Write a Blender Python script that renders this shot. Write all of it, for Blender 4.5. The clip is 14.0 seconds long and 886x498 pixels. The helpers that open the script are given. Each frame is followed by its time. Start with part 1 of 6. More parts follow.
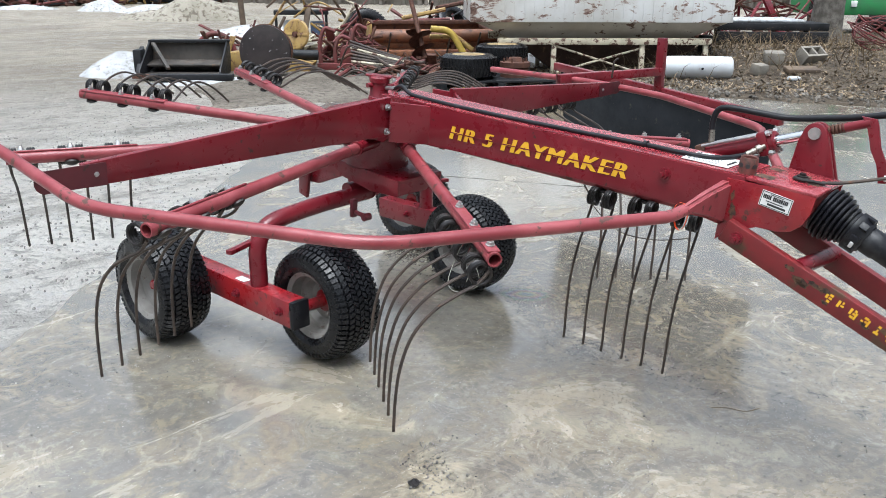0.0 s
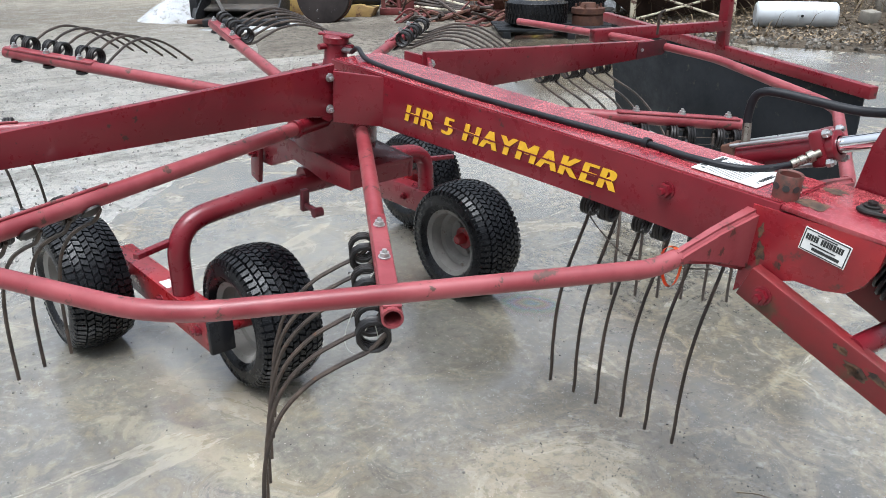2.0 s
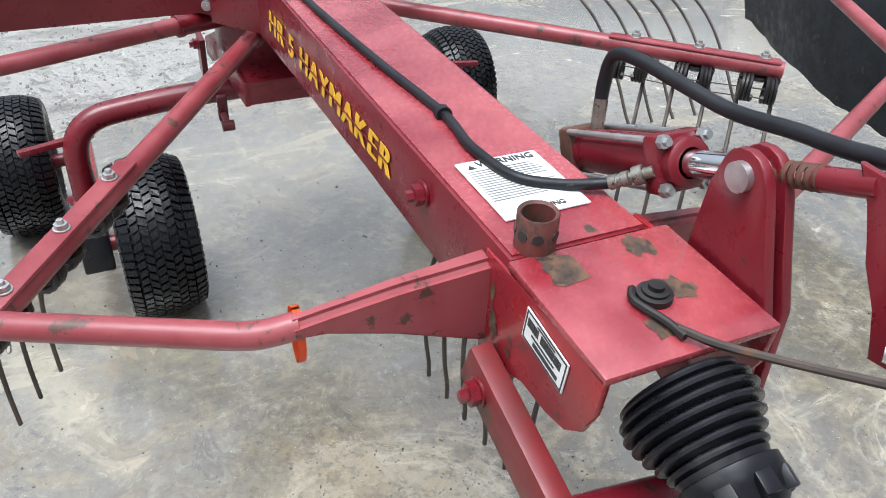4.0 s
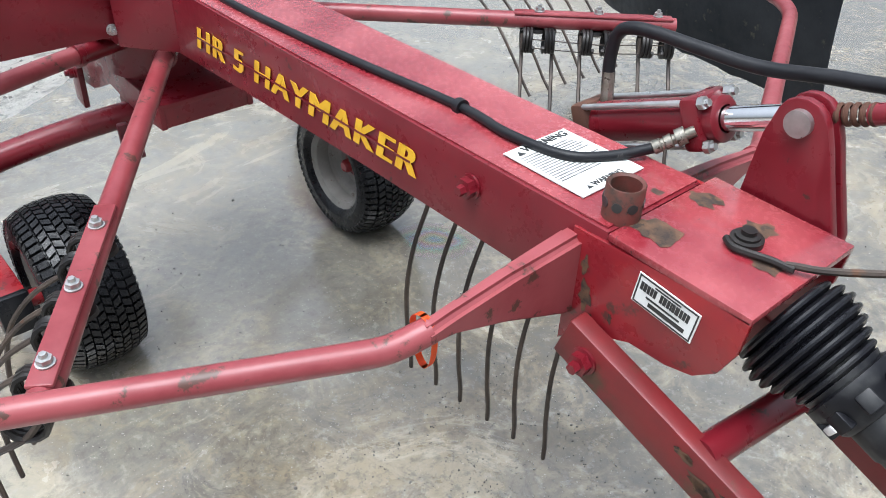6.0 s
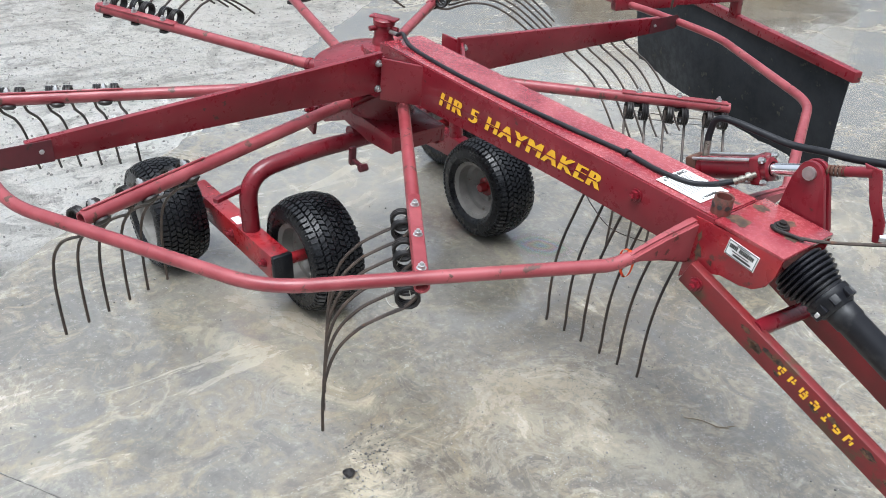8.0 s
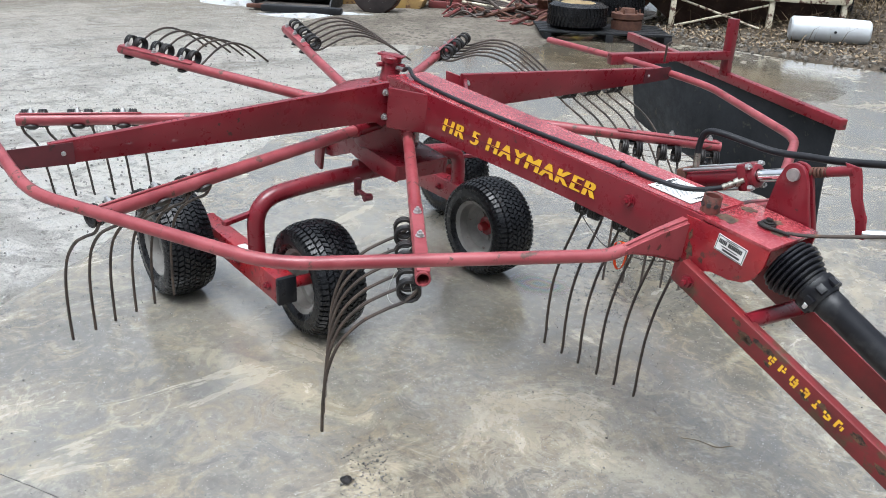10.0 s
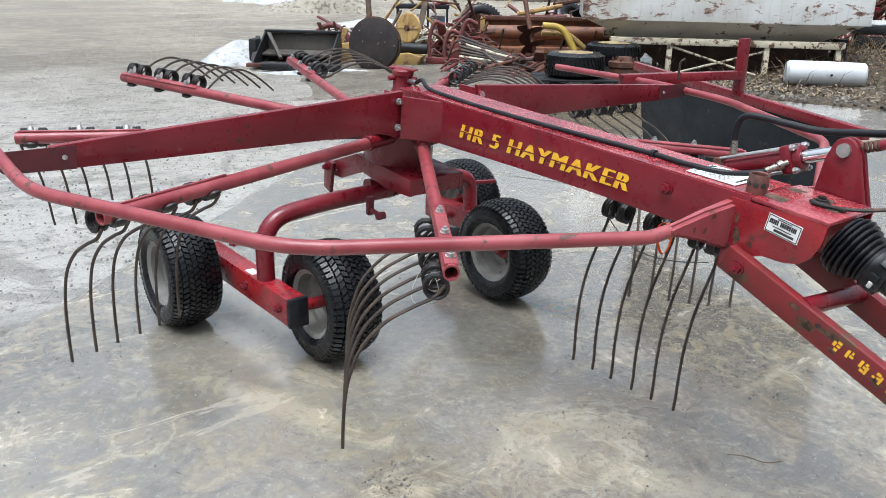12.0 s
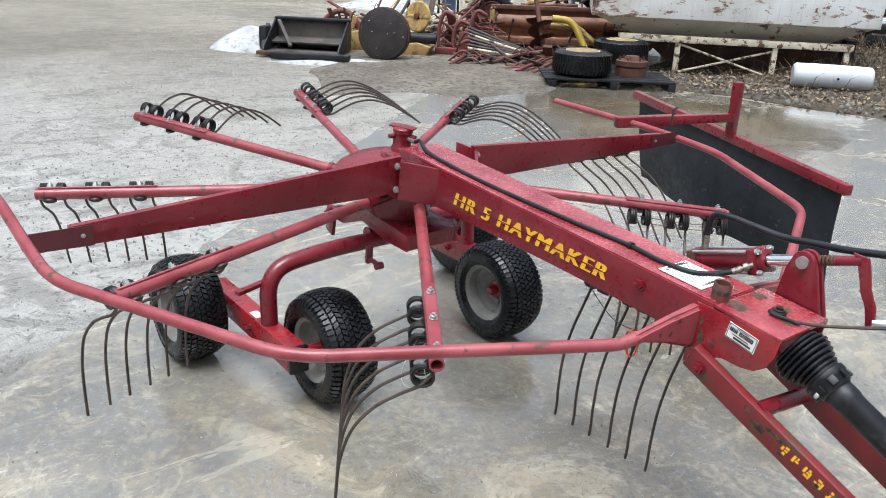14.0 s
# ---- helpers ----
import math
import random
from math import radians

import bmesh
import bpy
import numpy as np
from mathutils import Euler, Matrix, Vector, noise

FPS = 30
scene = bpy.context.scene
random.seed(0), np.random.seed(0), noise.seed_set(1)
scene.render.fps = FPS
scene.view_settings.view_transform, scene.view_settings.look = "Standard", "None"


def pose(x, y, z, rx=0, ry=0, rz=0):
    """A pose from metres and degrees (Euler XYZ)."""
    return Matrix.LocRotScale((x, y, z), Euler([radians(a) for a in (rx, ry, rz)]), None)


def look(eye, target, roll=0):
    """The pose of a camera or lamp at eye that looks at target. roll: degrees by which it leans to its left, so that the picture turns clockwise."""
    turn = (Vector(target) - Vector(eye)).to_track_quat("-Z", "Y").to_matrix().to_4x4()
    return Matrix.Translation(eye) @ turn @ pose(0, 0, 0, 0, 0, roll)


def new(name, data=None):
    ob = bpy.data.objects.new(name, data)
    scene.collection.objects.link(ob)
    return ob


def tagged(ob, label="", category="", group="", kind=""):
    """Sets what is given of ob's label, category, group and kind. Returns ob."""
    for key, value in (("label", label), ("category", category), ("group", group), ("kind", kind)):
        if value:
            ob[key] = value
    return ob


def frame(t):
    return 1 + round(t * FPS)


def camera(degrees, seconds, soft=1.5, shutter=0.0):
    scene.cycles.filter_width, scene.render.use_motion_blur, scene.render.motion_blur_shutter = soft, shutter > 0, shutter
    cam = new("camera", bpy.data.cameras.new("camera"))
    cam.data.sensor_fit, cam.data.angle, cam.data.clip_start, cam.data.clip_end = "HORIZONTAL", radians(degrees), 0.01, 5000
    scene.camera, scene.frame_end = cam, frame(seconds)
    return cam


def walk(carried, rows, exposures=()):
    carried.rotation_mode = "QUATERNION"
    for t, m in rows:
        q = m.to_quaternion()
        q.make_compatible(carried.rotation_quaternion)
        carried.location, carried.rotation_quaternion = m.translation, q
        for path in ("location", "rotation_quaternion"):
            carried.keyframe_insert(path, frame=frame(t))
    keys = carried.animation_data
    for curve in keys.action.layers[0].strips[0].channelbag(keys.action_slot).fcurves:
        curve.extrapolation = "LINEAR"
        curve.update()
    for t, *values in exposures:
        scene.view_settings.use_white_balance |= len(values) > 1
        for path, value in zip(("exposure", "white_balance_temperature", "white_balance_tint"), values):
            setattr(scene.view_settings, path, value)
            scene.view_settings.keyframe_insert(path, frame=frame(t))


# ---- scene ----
cam = camera(57.64, 14.0, 0.7)
PATH = [
    (0, 2.228, -2.058, 1.305, 71.60, -0.26, 42.87),
    (0.5, 2.226, -2.058, 1.305, 71.39, -0.30, 43.88),
    (1, 2.223, -2.014, 1.292, 71.21, -0.23, 46.06),
    (1.5, 2.120, -1.735, 1.268, 70.16, 0.36, 48.89),
    (2, 2.034, -1.334, 1.280, 67.78, 0.21, 49.32),
    (2.5, 2.014, -0.933, 1.296, 64.47, -0.30, 50.98),
    (3, 1.928, -0.625, 1.275, 61.80, -0.78, 53.73),
    (3.5, 2.000, -0.461, 1.273, 59.87, -0.90, 61.70),
    (3.7, 2.046, -0.429, 1.271, 58.75, -0.53, 66.22),
    (5.8, 1.898, -0.621, 1.282, 57.72, 3.37, 52.47),
    (6, 1.901, -0.685, 1.296, 57.51, 1.76, 50.07),
    (6.5, 2.027, -0.944, 1.362, 55.64, 0.68, 56.31),
    (7, 2.131, -1.188, 1.479, 55.33, 0.92, 59.62),
    (7.5, 2.207, -1.426, 1.588, 57.59, -0.88, 54.58),
    (8, 2.317, -1.550, 1.656, 60.26, -1.53, 52.46),
    (8.5, 2.441, -1.629, 1.658, 62.48, -1.48, 51.99),
    (8.7, 2.473, -1.563, 1.598, 64.13, -1.12, 53.51),
    (10.8, 2.405, -1.687, 1.411, 67.81, -2.33, 51.94),
    (11, 2.388, -1.668, 1.362, 68.56, -1.81, 51.93),
    (11.5, 2.361, -1.664, 1.282, 70.30, -1.48, 52.07),
    (12, 2.363, -1.657, 1.282, 71.28, -1.06, 52.29),
    (12.5, 2.366, -1.660, 1.284, 71.98, -0.83, 52.48),
    (13, 2.388, -1.665, 1.377, 71.31, -1.29, 52.71),
    (13.5, 2.408, -1.668, 1.485, 70.34, -1.82, 52.94),
    (14, 2.420, -1.655, 1.613, 69.12, -2.21, 53.24),
]
walk(cam, [(t, pose(x, y, z, rx, ry, rz)) for t, x, y, z, rx, ry, rz in PATH], ((0, 0.66, 5840, 7), (14, 0.66, 5840, 7)))

# ---- sky and light: a bright overcast day ----
world = bpy.data.worlds.new("sky")
scene.world = world
world.use_nodes = True
nt = world.node_tree
sky = nt.nodes.new("ShaderNodeTexSky")
sky.sky_type = "NISHITA"
sky.sun_disc = False
sky.sun_elevation, sky.sun_rotation = radians(74), radians(150)
sky.air_density, sky.dust_density = 1.2, 5.0
veil = nt.nodes.new("ShaderNodeHueSaturation")
veil.inputs["Saturation"].default_value = 0.22
nt.links.new(sky.outputs[0], veil.inputs["Color"])
# an overcast dome is about three times as bright overhead as at the horizon
geo, axis, grade, dim = [nt.nodes.new("ShaderNode" + n) for n in ("TexCoord", "SeparateXYZ", "MapRange", "VectorMath")]
nt.links.new(geo.outputs["Generated"], axis.inputs[0])
nt.links.new(axis.outputs["Z"], grade.inputs["Value"])
grade.inputs["To Min"].default_value, grade.inputs["To Max"].default_value = 0.3, 1.68
dim.operation = "SCALE"
nt.links.new(veil.outputs[0], dim.inputs[0])
nt.links.new(grade.outputs[0], dim.inputs["Scale"])
nt.links.new(dim.outputs[0], nt.nodes["Background"].inputs[0])
nt.nodes["Background"].inputs[1].default_value = 0.15
sun = new("sun", bpy.data.lights.new("sun", "SUN"))
sun.data.energy, sun.data.angle, sun.data.color = 1.4, radians(40), (1.0, 0.97, 0.93)
sun.matrix_world = look((0, 0, 20), (-2.8, 4.8, 0))


# ---- materials ----
def shader(name):
    m = bpy.data.materials.new(name)
    m.use_nodes = True
    t = m.node_tree
    return m, t, t.nodes["Principled BSDF"]


def noise_tex(t, scale, detail=6.0, rough=0.6, coord="Object", dist=0.0):
    co = t.nodes.new("ShaderNodeTexCoord")
    n = t.nodes.new("ShaderNodeTexNoise")
    n.inputs["Scale"].default_value, n.inputs["Detail"].default_value = scale, detail
    n.inputs["Roughness"].default_value, n.inputs["Distortion"].default_value = rough, dist
    t.links.new(co.outputs[coord], n.inputs["Vector"])
    return n


def ramp(t, src, lo, hi, a=(0, 0, 0), b=(1, 1, 1)):
    r = t.nodes.new("ShaderNodeValToRGB")
    r.color_ramp.elements[0].position, r.color_ramp.elements[1].position = lo, hi
    r.color_ramp.elements[0].color, r.color_ramp.elements[1].color = (*a, 1), (*b, 1)
    t.links.new(src, r.inputs[0])
    return r.outputs[0]


def mixed(t, fac, a, b):
    m = t.nodes.new("ShaderNodeMix")
    m.data_type = "RGBA"
    t.links.new(fac, m.inputs[0])
    for k, v in ((6, a), (7, b)):
        if isinstance(v, tuple):
            m.inputs[k].default_value = (*v, 1)
        else:
            t.links.new(v, m.inputs[k])
    return m.outputs[2]


def bumped(t, b, src, strength, dist):
    n = t.nodes.new("ShaderNodeBump")
    n.inputs["Strength"].default_value, n.inputs["Distance"].default_value = strength, dist
    t.links.new(src, n.inputs["Height"])
    t.links.new(n.outputs[0], b.inputs["Normal"])
    return n


def surface(name, col, col2, rough=(0.4, 0.6), scale=6.0, lo=0.4, hi=0.62, spots=None, spot_scale=30.0, spot_at=(0.62, 0.68), bump=0.1, depth=0.002, metal=0.0, coat=0.0, spec=0.5):
    m, t, b = shader(name)
    big, fine = noise_tex(t, scale), noise_tex(t, spot_scale, 8.0, 0.65)
    c = mixed(t, ramp(t, big.outputs["Fac"], lo, hi), col, col2)
    if spots:
        c = mixed(t, ramp(t, fine.outputs["Fac"], *spot_at), c, spots)
    t.links.new(c, b.inputs["Base Color"])
    t.links.new(ramp(t, fine.outputs["Fac"], 0.3, 0.7, (rough[0],) * 3, (rough[1],) * 3), b.inputs["Roughness"])
    b.inputs["Metallic"].default_value = metal
    b.inputs["Coat Weight"].default_value = coat
    b.inputs["Specular IOR Level"].default_value = spec
    bumped(t, b, fine.outputs["Fac"], bump, depth)
    return m


RED = surface("red_paint", (0.115, 0.0045, 0.01), (0.16, 0.011, 0.018), (0.2, 0.46), 4, spots=(0.04, 0.016, 0.012), spot_at=(0.655, 0.685), spot_scale=30, bump=0.1, depth=0.001, coat=0.2, spec=0.4)
RAIL = surface("faded_red_paint", (0.18, 0.024, 0.03), (0.26, 0.056, 0.062), (0.28, 0.5), 6, spots=(0.07, 0.03, 0.021), spot_at=(0.6, 0.64), spot_scale=26, bump=0.14, depth=0.001, coat=0.12, spec=0.4)
BRIGHT = surface("fresh_red_paint", (0.27, 0.012, 0.015), (0.18, 0.01, 0.016), (0.2, 0.42), 6, spots=(0.06, 0.022, 0.016), spot_at=(0.6, 0.66), spot_scale=26, bump=0.08, depth=0.001, coat=0.2)
WORN = surface("scraped_red_paint", (0.15, 0.014, 0.016), (0.09, 0.014, 0.014), (0.3, 0.6), 8, spots=(0.075, 0.035, 0.02), spot_at=(0.55, 0.62), spot_scale=11, bump=0.25, depth=0.001, spec=0.4)
GRIMY = surface("grimy_red_paint", (0.06, 0.012, 0.016), (0.1, 0.014, 0.02), (0.3, 0.55), 7, spots=(0.03, 0.02, 0.016), spot_scale=20, bump=0.15, depth=0.001)
# faded red for upward faces, the sky's sheen put into the colour
FADEDSHEEN = surface("faded_red_with_sky_sheen", (0.31, 0.058, 0.064), (0.19, 0.014, 0.022), (0.18, 0.34), 6, lo=0.42, hi=0.62, spots=(0.045, 0.02, 0.016), spot_at=(0.655, 0.675), spot_scale=110, bump=0.02, depth=0.0005, coat=0.4)
RUST = surface("rusty_steel", (0.06, 0.026, 0.018), (0.1, 0.045, 0.028), (0.6, 0.9), 14, spots=(0.03, 0.018, 0.013), bump=0.4, spec=0.3)
MUDRUST = surface("muddy_rust_patch", (0.045, 0.026, 0.016), (0.12, 0.062, 0.032), (0.6, 0.95), 55, lo=0.42, hi=0.6, spots=(0.02, 0.013, 0.01), spot_scale=90, spot_at=(0.52, 0.6), bump=0.6)
WIRE = surface("weathered_spring_steel", (0.036, 0.028, 0.024), (0.075, 0.055, 0.043), (0.4, 0.65), 12, spots=(0.1, 0.05, 0.028), bump=0.2, metal=0.2, spec=0.4)
COIL = surface("dark_coil_steel", (0.012, 0.011, 0.011), (0.026, 0.022, 0.02), (0.32, 0.55), 20, bump=0.2, metal=0.3, spec=0.4)
RUBBER = surface("tyre_rubber", (0.004, 0.004, 0.005), (0.008, 0.008, 0.009), (0.18, 0.4), 9, spots=(0.05, 0.046, 0.04), spot_at=(0.67, 0.73), spot_scale=45, bump=0.3, spec=0.32)
BELT = surface("rubber_sheet", (0.011, 0.0135, 0.017), (0.025, 0.028, 0.033), (0.3, 0.7), 2.2, spots=(0.085, 0.078, 0.062), spot_at=(0.6, 0.72), spot_scale=17, bump=0.3, spec=0.16)
PLASTIC = surface("black_plastic", (0.005, 0.005, 0.007), (0.011, 0.011, 0.013), (0.22, 0.5), 8, spots=(0.03, 0.03, 0.03), spot_scale=14, spot_at=(0.55, 0.7), bump=0.05, spec=0.3)
HOSE = surface("hose_rubber", (0.006, 0.006, 0.008), (0.013, 0.013, 0.015), (0.35, 0.55), 15, spots=(0.1, 0.095, 0.09), spot_at=(0.68, 0.76), spot_scale=40, bump=0.15, spec=0.3)
RIM = surface("dusty_rim_paint", (0.17, 0.16, 0.145), (0.25, 0.24, 0.22), (0.4, 0.65), 8, spots=(0.09, 0.055, 0.035), spot_at=(0.6, 0.68), bump=0.1)
TARNISH = surface("tarnished_plated_steel", (0.2, 0.185, 0.15), (0.32, 0.3, 0.26), (0.3, 0.5), 60, spots=(0.07, 0.055, 0.04), spot_at=(0.55, 0.62), spot_scale=120, metal=0.8, bump=0.1)
ZINC = surface("zinc_plated_steel", (0.42, 0.42, 0.41), (0.55, 0.55, 0.54), (0.25, 0.45), 40, metal=0.85, bump=0.05)
CHROME = surface("polished_chrome", (0.72, 0.72, 0.73), (0.78, 0.78, 0.79), (0.08, 0.16), 20, metal=1.0, bump=0.0)
YELLOW = surface("yellow_decal", (0.74, 0.43, 0.02), (0.66, 0.36, 0.015), (0.4, 0.55), 30, bump=0.02)
ORANGE = surface("orange_plastic", (0.85, 0.13, 0.02), (0.75, 0.1, 0.015), (0.35, 0.5), 30, bump=0.02)
PAPER = surface("white_decal_film", (0.74, 0.74, 0.72), (0.66, 0.66, 0.64), (0.35, 0.5), 25, bump=0.02)
GREYINK = surface("faded_print", (0.1, 0.1, 0.1), (0.2, 0.2, 0.195), (0.4, 0.5), 60, bump=0.0)
INK = surface("black_print", (0.02, 0.02, 0.02), (0.03, 0.03, 0.03), (0.4, 0.5), 30, bump=0.0)
SNOW = surface("old_snow", (0.45, 0.465, 0.485), (0.33, 0.33, 0.325), (0.5, 0.75), 3.0, lo=0.38, hi=0.6, spots=(0.15, 0.135, 0.11), spot_scale=8, spot_at=(0.53, 0.66), bump=1.0, depth=0.06)
DARKSTEEL = surface("black_painted_steel", (0.006, 0.007, 0.008), (0.014, 0.014, 0.016), (0.4, 0.7), 4, spots=(0.07, 0.05, 0.035), spot_at=(0.66, 0.75), bump=0.15, spec=0.3)
CREAM = surface("dirty_cream_paint", (0.52, 0.47, 0.35), (0.38, 0.34, 0.25), (0.5, 0.7), 4, spots=(0.09, 0.045, 0.03), spot_scale=12, spot_at=(0.52, 0.57), bump=0.2)
OLDYELLOW = surface("old_yellow_paint", (0.36, 0.24, 0.07), (0.26, 0.16, 0.06), (0.5, 0.7), 5, spots=(0.12, 0.06, 0.035), spot_scale=12, spot_at=(0.55, 0.62), bump=0.2)
OLDORANGE = surface("old_orange_paint", (0.2, 0.075, 0.03), (0.13, 0.055, 0.03), (0.5, 0.7), 4, spots=(0.07, 0.035, 0.025), spot_scale=10, spot_at=(0.54, 0.62), bump=0.2)
OLDRED = surface("old_red_paint", (0.13, 0.022, 0.021), (0.085, 0.028, 0.022), (0.5, 0.75), 5, spots=(0.07, 0.035, 0.025), spot_scale=12, bump=0.2)
GREEN = surface("green_paint", (0.03, 0.2, 0.06), (0.04, 0.16, 0.06), (0.35, 0.55), 4, bump=0.1)
BLUE = surface("faded_blue_paint", (0.07, 0.11, 0.2), (0.1, 0.13, 0.2), (0.45, 0.65), 4, bump=0.1)
WOOD = surface("weathered_wood", (0.12, 0.085, 0.055), (0.075, 0.055, 0.04), (0.7, 0.9), 6, bump=0.4)
POLY = surface("white_polyethylene", (0.47, 0.49, 0.5), (0.42, 0.43, 0.44), (0.35, 0.5), 4, spots=(0.3, 0.28, 0.25), spot_scale=7, spot_at=(0.6, 0.75), bump=0.03)
STONE, st, sb = shader("grey_stones")
isle = st.nodes.new("ShaderNodeNewGeometry")
st.links.new(mixed(st, ramp(st, noise_tex(st, 30).outputs["Fac"], 0.4, 0.6), ramp(st, isle.outputs["Random Per Island"], 0.0, 1.0, (0.03, 0.025, 0.02), (0.22, 0.195, 0.16)), (0.12, 0.108, 0.092)), sb.inputs["Base Color"])
sb.inputs["Roughness"].default_value = 0.75
BLOCK = surface("grey_cast_block", (0.16, 0.145, 0.12), (0.22, 0.2, 0.165), (0.7, 0.9), 6.0, spots=(0.08, 0.07, 0.06), bump=0.5)
TWINE = surface("pale_twine", (0.25, 0.24, 0.2), (0.34, 0.33, 0.28), (0.7, 0.9), 40.0, bump=0.2)
GRAVEL = surface("pale_gravel", (0.2, 0.19, 0.17), (0.38, 0.36, 0.33), (0.7, 0.9), 7.0, bump=0.2)
GRIT = surface("dark_grit", (0.07, 0.065, 0.06), (0.3, 0.28, 0.25), (0.7, 0.9), 9.0, bump=0.2)
SAND = surface("sand_heap", (0.22, 0.2, 0.155), (0.3, 0.275, 0.225), (0.8, 0.95), 1.5, spots=(0.12, 0.1, 0.075), spot_scale=6, spot_at=(0.5, 0.58), bump=1.0, depth=0.06)
STRAW = surface("dry_weeds", (0.2, 0.15, 0.09), (0.1, 0.075, 0.05), (0.8, 0.95), 3, bump=0.1, spec=0.1)
# brown of the silt plus the bank and wagon mirrored, put into the colour
WATER, wt, wb = shader("silty_bank_tinted_water")
wt.links.new(mixed(wt, ramp(wt, noise_tex(wt, 1.1, 8, 0.65, dist=0.8).outputs["Fac"], 0.4, 0.62), (0.075, 0.058, 0.036), (0.135, 0.11, 0.076)), wb.inputs["Base Color"])
wt.links.new(ramp(wt, noise_tex(wt, 0.9, 7, 0.6, dist=0.6).outputs["Fac"], 0.44, 0.6, (0.06,) * 3, (0.3,) * 3), wb.inputs["Roughness"])
wb.inputs["IOR"].default_value = 1.28
bumped(wt, wb, noise_tex(wt, 14.0, 6, 0.6).outputs["Fac"], 0.12, 0.01)


def stretched(t, scale, detail, rough, turn, longer, dist=0.0):
    """Noise drawn out along one direction of the ground, for tyre tracks and runs of silt."""
    n = noise_tex(t, scale, detail, rough, dist=dist)
    mp = t.nodes.new("ShaderNodeMapping")
    mp.inputs["Rotation"].default_value = (0, 0, radians(turn))
    mp.inputs["Scale"].default_value = (1, 1 / longer, 1)
    old = n.inputs["Vector"].links[0].from_socket
    t.links.new(old, mp.inputs["Vector"])
    t.links.new(mp.outputs[0], n.inputs["Vector"])
    return n


def maths(t, op, a, b):
    m = t.nodes.new("ShaderNodeMath")
    m.operation = op
    for k, v in enumerate((a, b)):
        if isinstance(v, (int, float)):
            m.inputs[k].default_value = v
        else:
            t.links.new(v, m.inputs[k])
    return m.outputs[0]


# the water thins out to bare concrete at its rim
shore, centre, reach = [wt.nodes.new("ShaderNode" + n) for n in ("TexCoord", "Mapping", "VectorMath")]
centre.vector_type = "TEXTURE"
centre.inputs["Location"].default_value, centre.inputs["Rotation"].default_value, centre.inputs["Scale"].default_value = (-2.75, 5.0, 0), (0, 0, radians(16)), (1.95, 1.7, 1)
reach.operation = "LENGTH"
wt.links.new(shore.outputs["Object"], centre.inputs["Vector"])
wt.links.new(centre.outputs[0], reach.inputs[0])
rim_noise = noise_tex(wt, 1.6, 7, 0.65, dist=0.8)
depth = ramp(wt, maths(wt, "ADD", reach.outputs["Value"], maths(wt, "MULTIPLY", maths(wt, "SUBTRACT", rim_noise.outputs["Fac"], 0.5), 1.2)), 0.55, 0.95, (1, 1, 1), (0, 0, 0))
bare, blend = wt.nodes.new("ShaderNodeBsdfTransparent"), wt.nodes.new("ShaderNodeMixShader")
wt.links.new(depth, blend.inputs[0])
wt.links.new(bare.outputs[0], blend.inputs[1])
wt.links.new(wb.outputs[0], blend.inputs[2])
wt.links.new(blend.outputs[0], wt.nodes["Material Output"].inputs["Surface"])


def wagon_paint():
    """White paint that peels in flat, ragged blotches, thickest where the ribs hold water."""
    m, t, b = shader("peeling_white_paint")
    flakes = []
    for scale, flat, dist in ((1.5, 2.6, 1.0), (5.0, 1.9, 0.7)):
        n = noise_tex(t, scale, 9, 0.7, dist=dist)
        mp = t.nodes.new("ShaderNodeMapping")
        mp.inputs["Scale"].default_value = (1, 1, flat)
        t.links.new(n.inputs["Vector"].links[0].from_socket, mp.inputs["Vector"])
        t.links.new(mp.outputs[0], n.inputs["Vector"])
        flakes.append(n.outputs["Fac"])
    dirt = noise_tex(t, 1.2, 6, 0.6)
    c = mixed(t, ramp(t, dirt.outputs["Fac"], 0.4, 0.65), (0.73, 0.73, 0.71), (0.55, 0.53, 0.48))
    peel = maths(t, "ADD", maths(t, "MULTIPLY", flakes[0], 0.75), maths(t, "MULTIPLY", flakes[1], 0.45))
    c = mixed(t, ramp(t, peel, 0.635, 0.665), c, (0.36, 0.27, 0.22))
    c = mixed(t, ramp(t, peel, 0.66, 0.7), c, mixed(t, ramp(t, noise_tex(t, 24, 6, 0.7).outputs["Fac"], 0.4, 0.6), (0.085, 0.04, 0.03), (0.2, 0.12, 0.09)))
    t.links.new(c, b.inputs["Base Color"])
    b.inputs["Roughness"].default_value = 0.6
    bumped(t, b, peel, 0.3, 0.004)
    return m


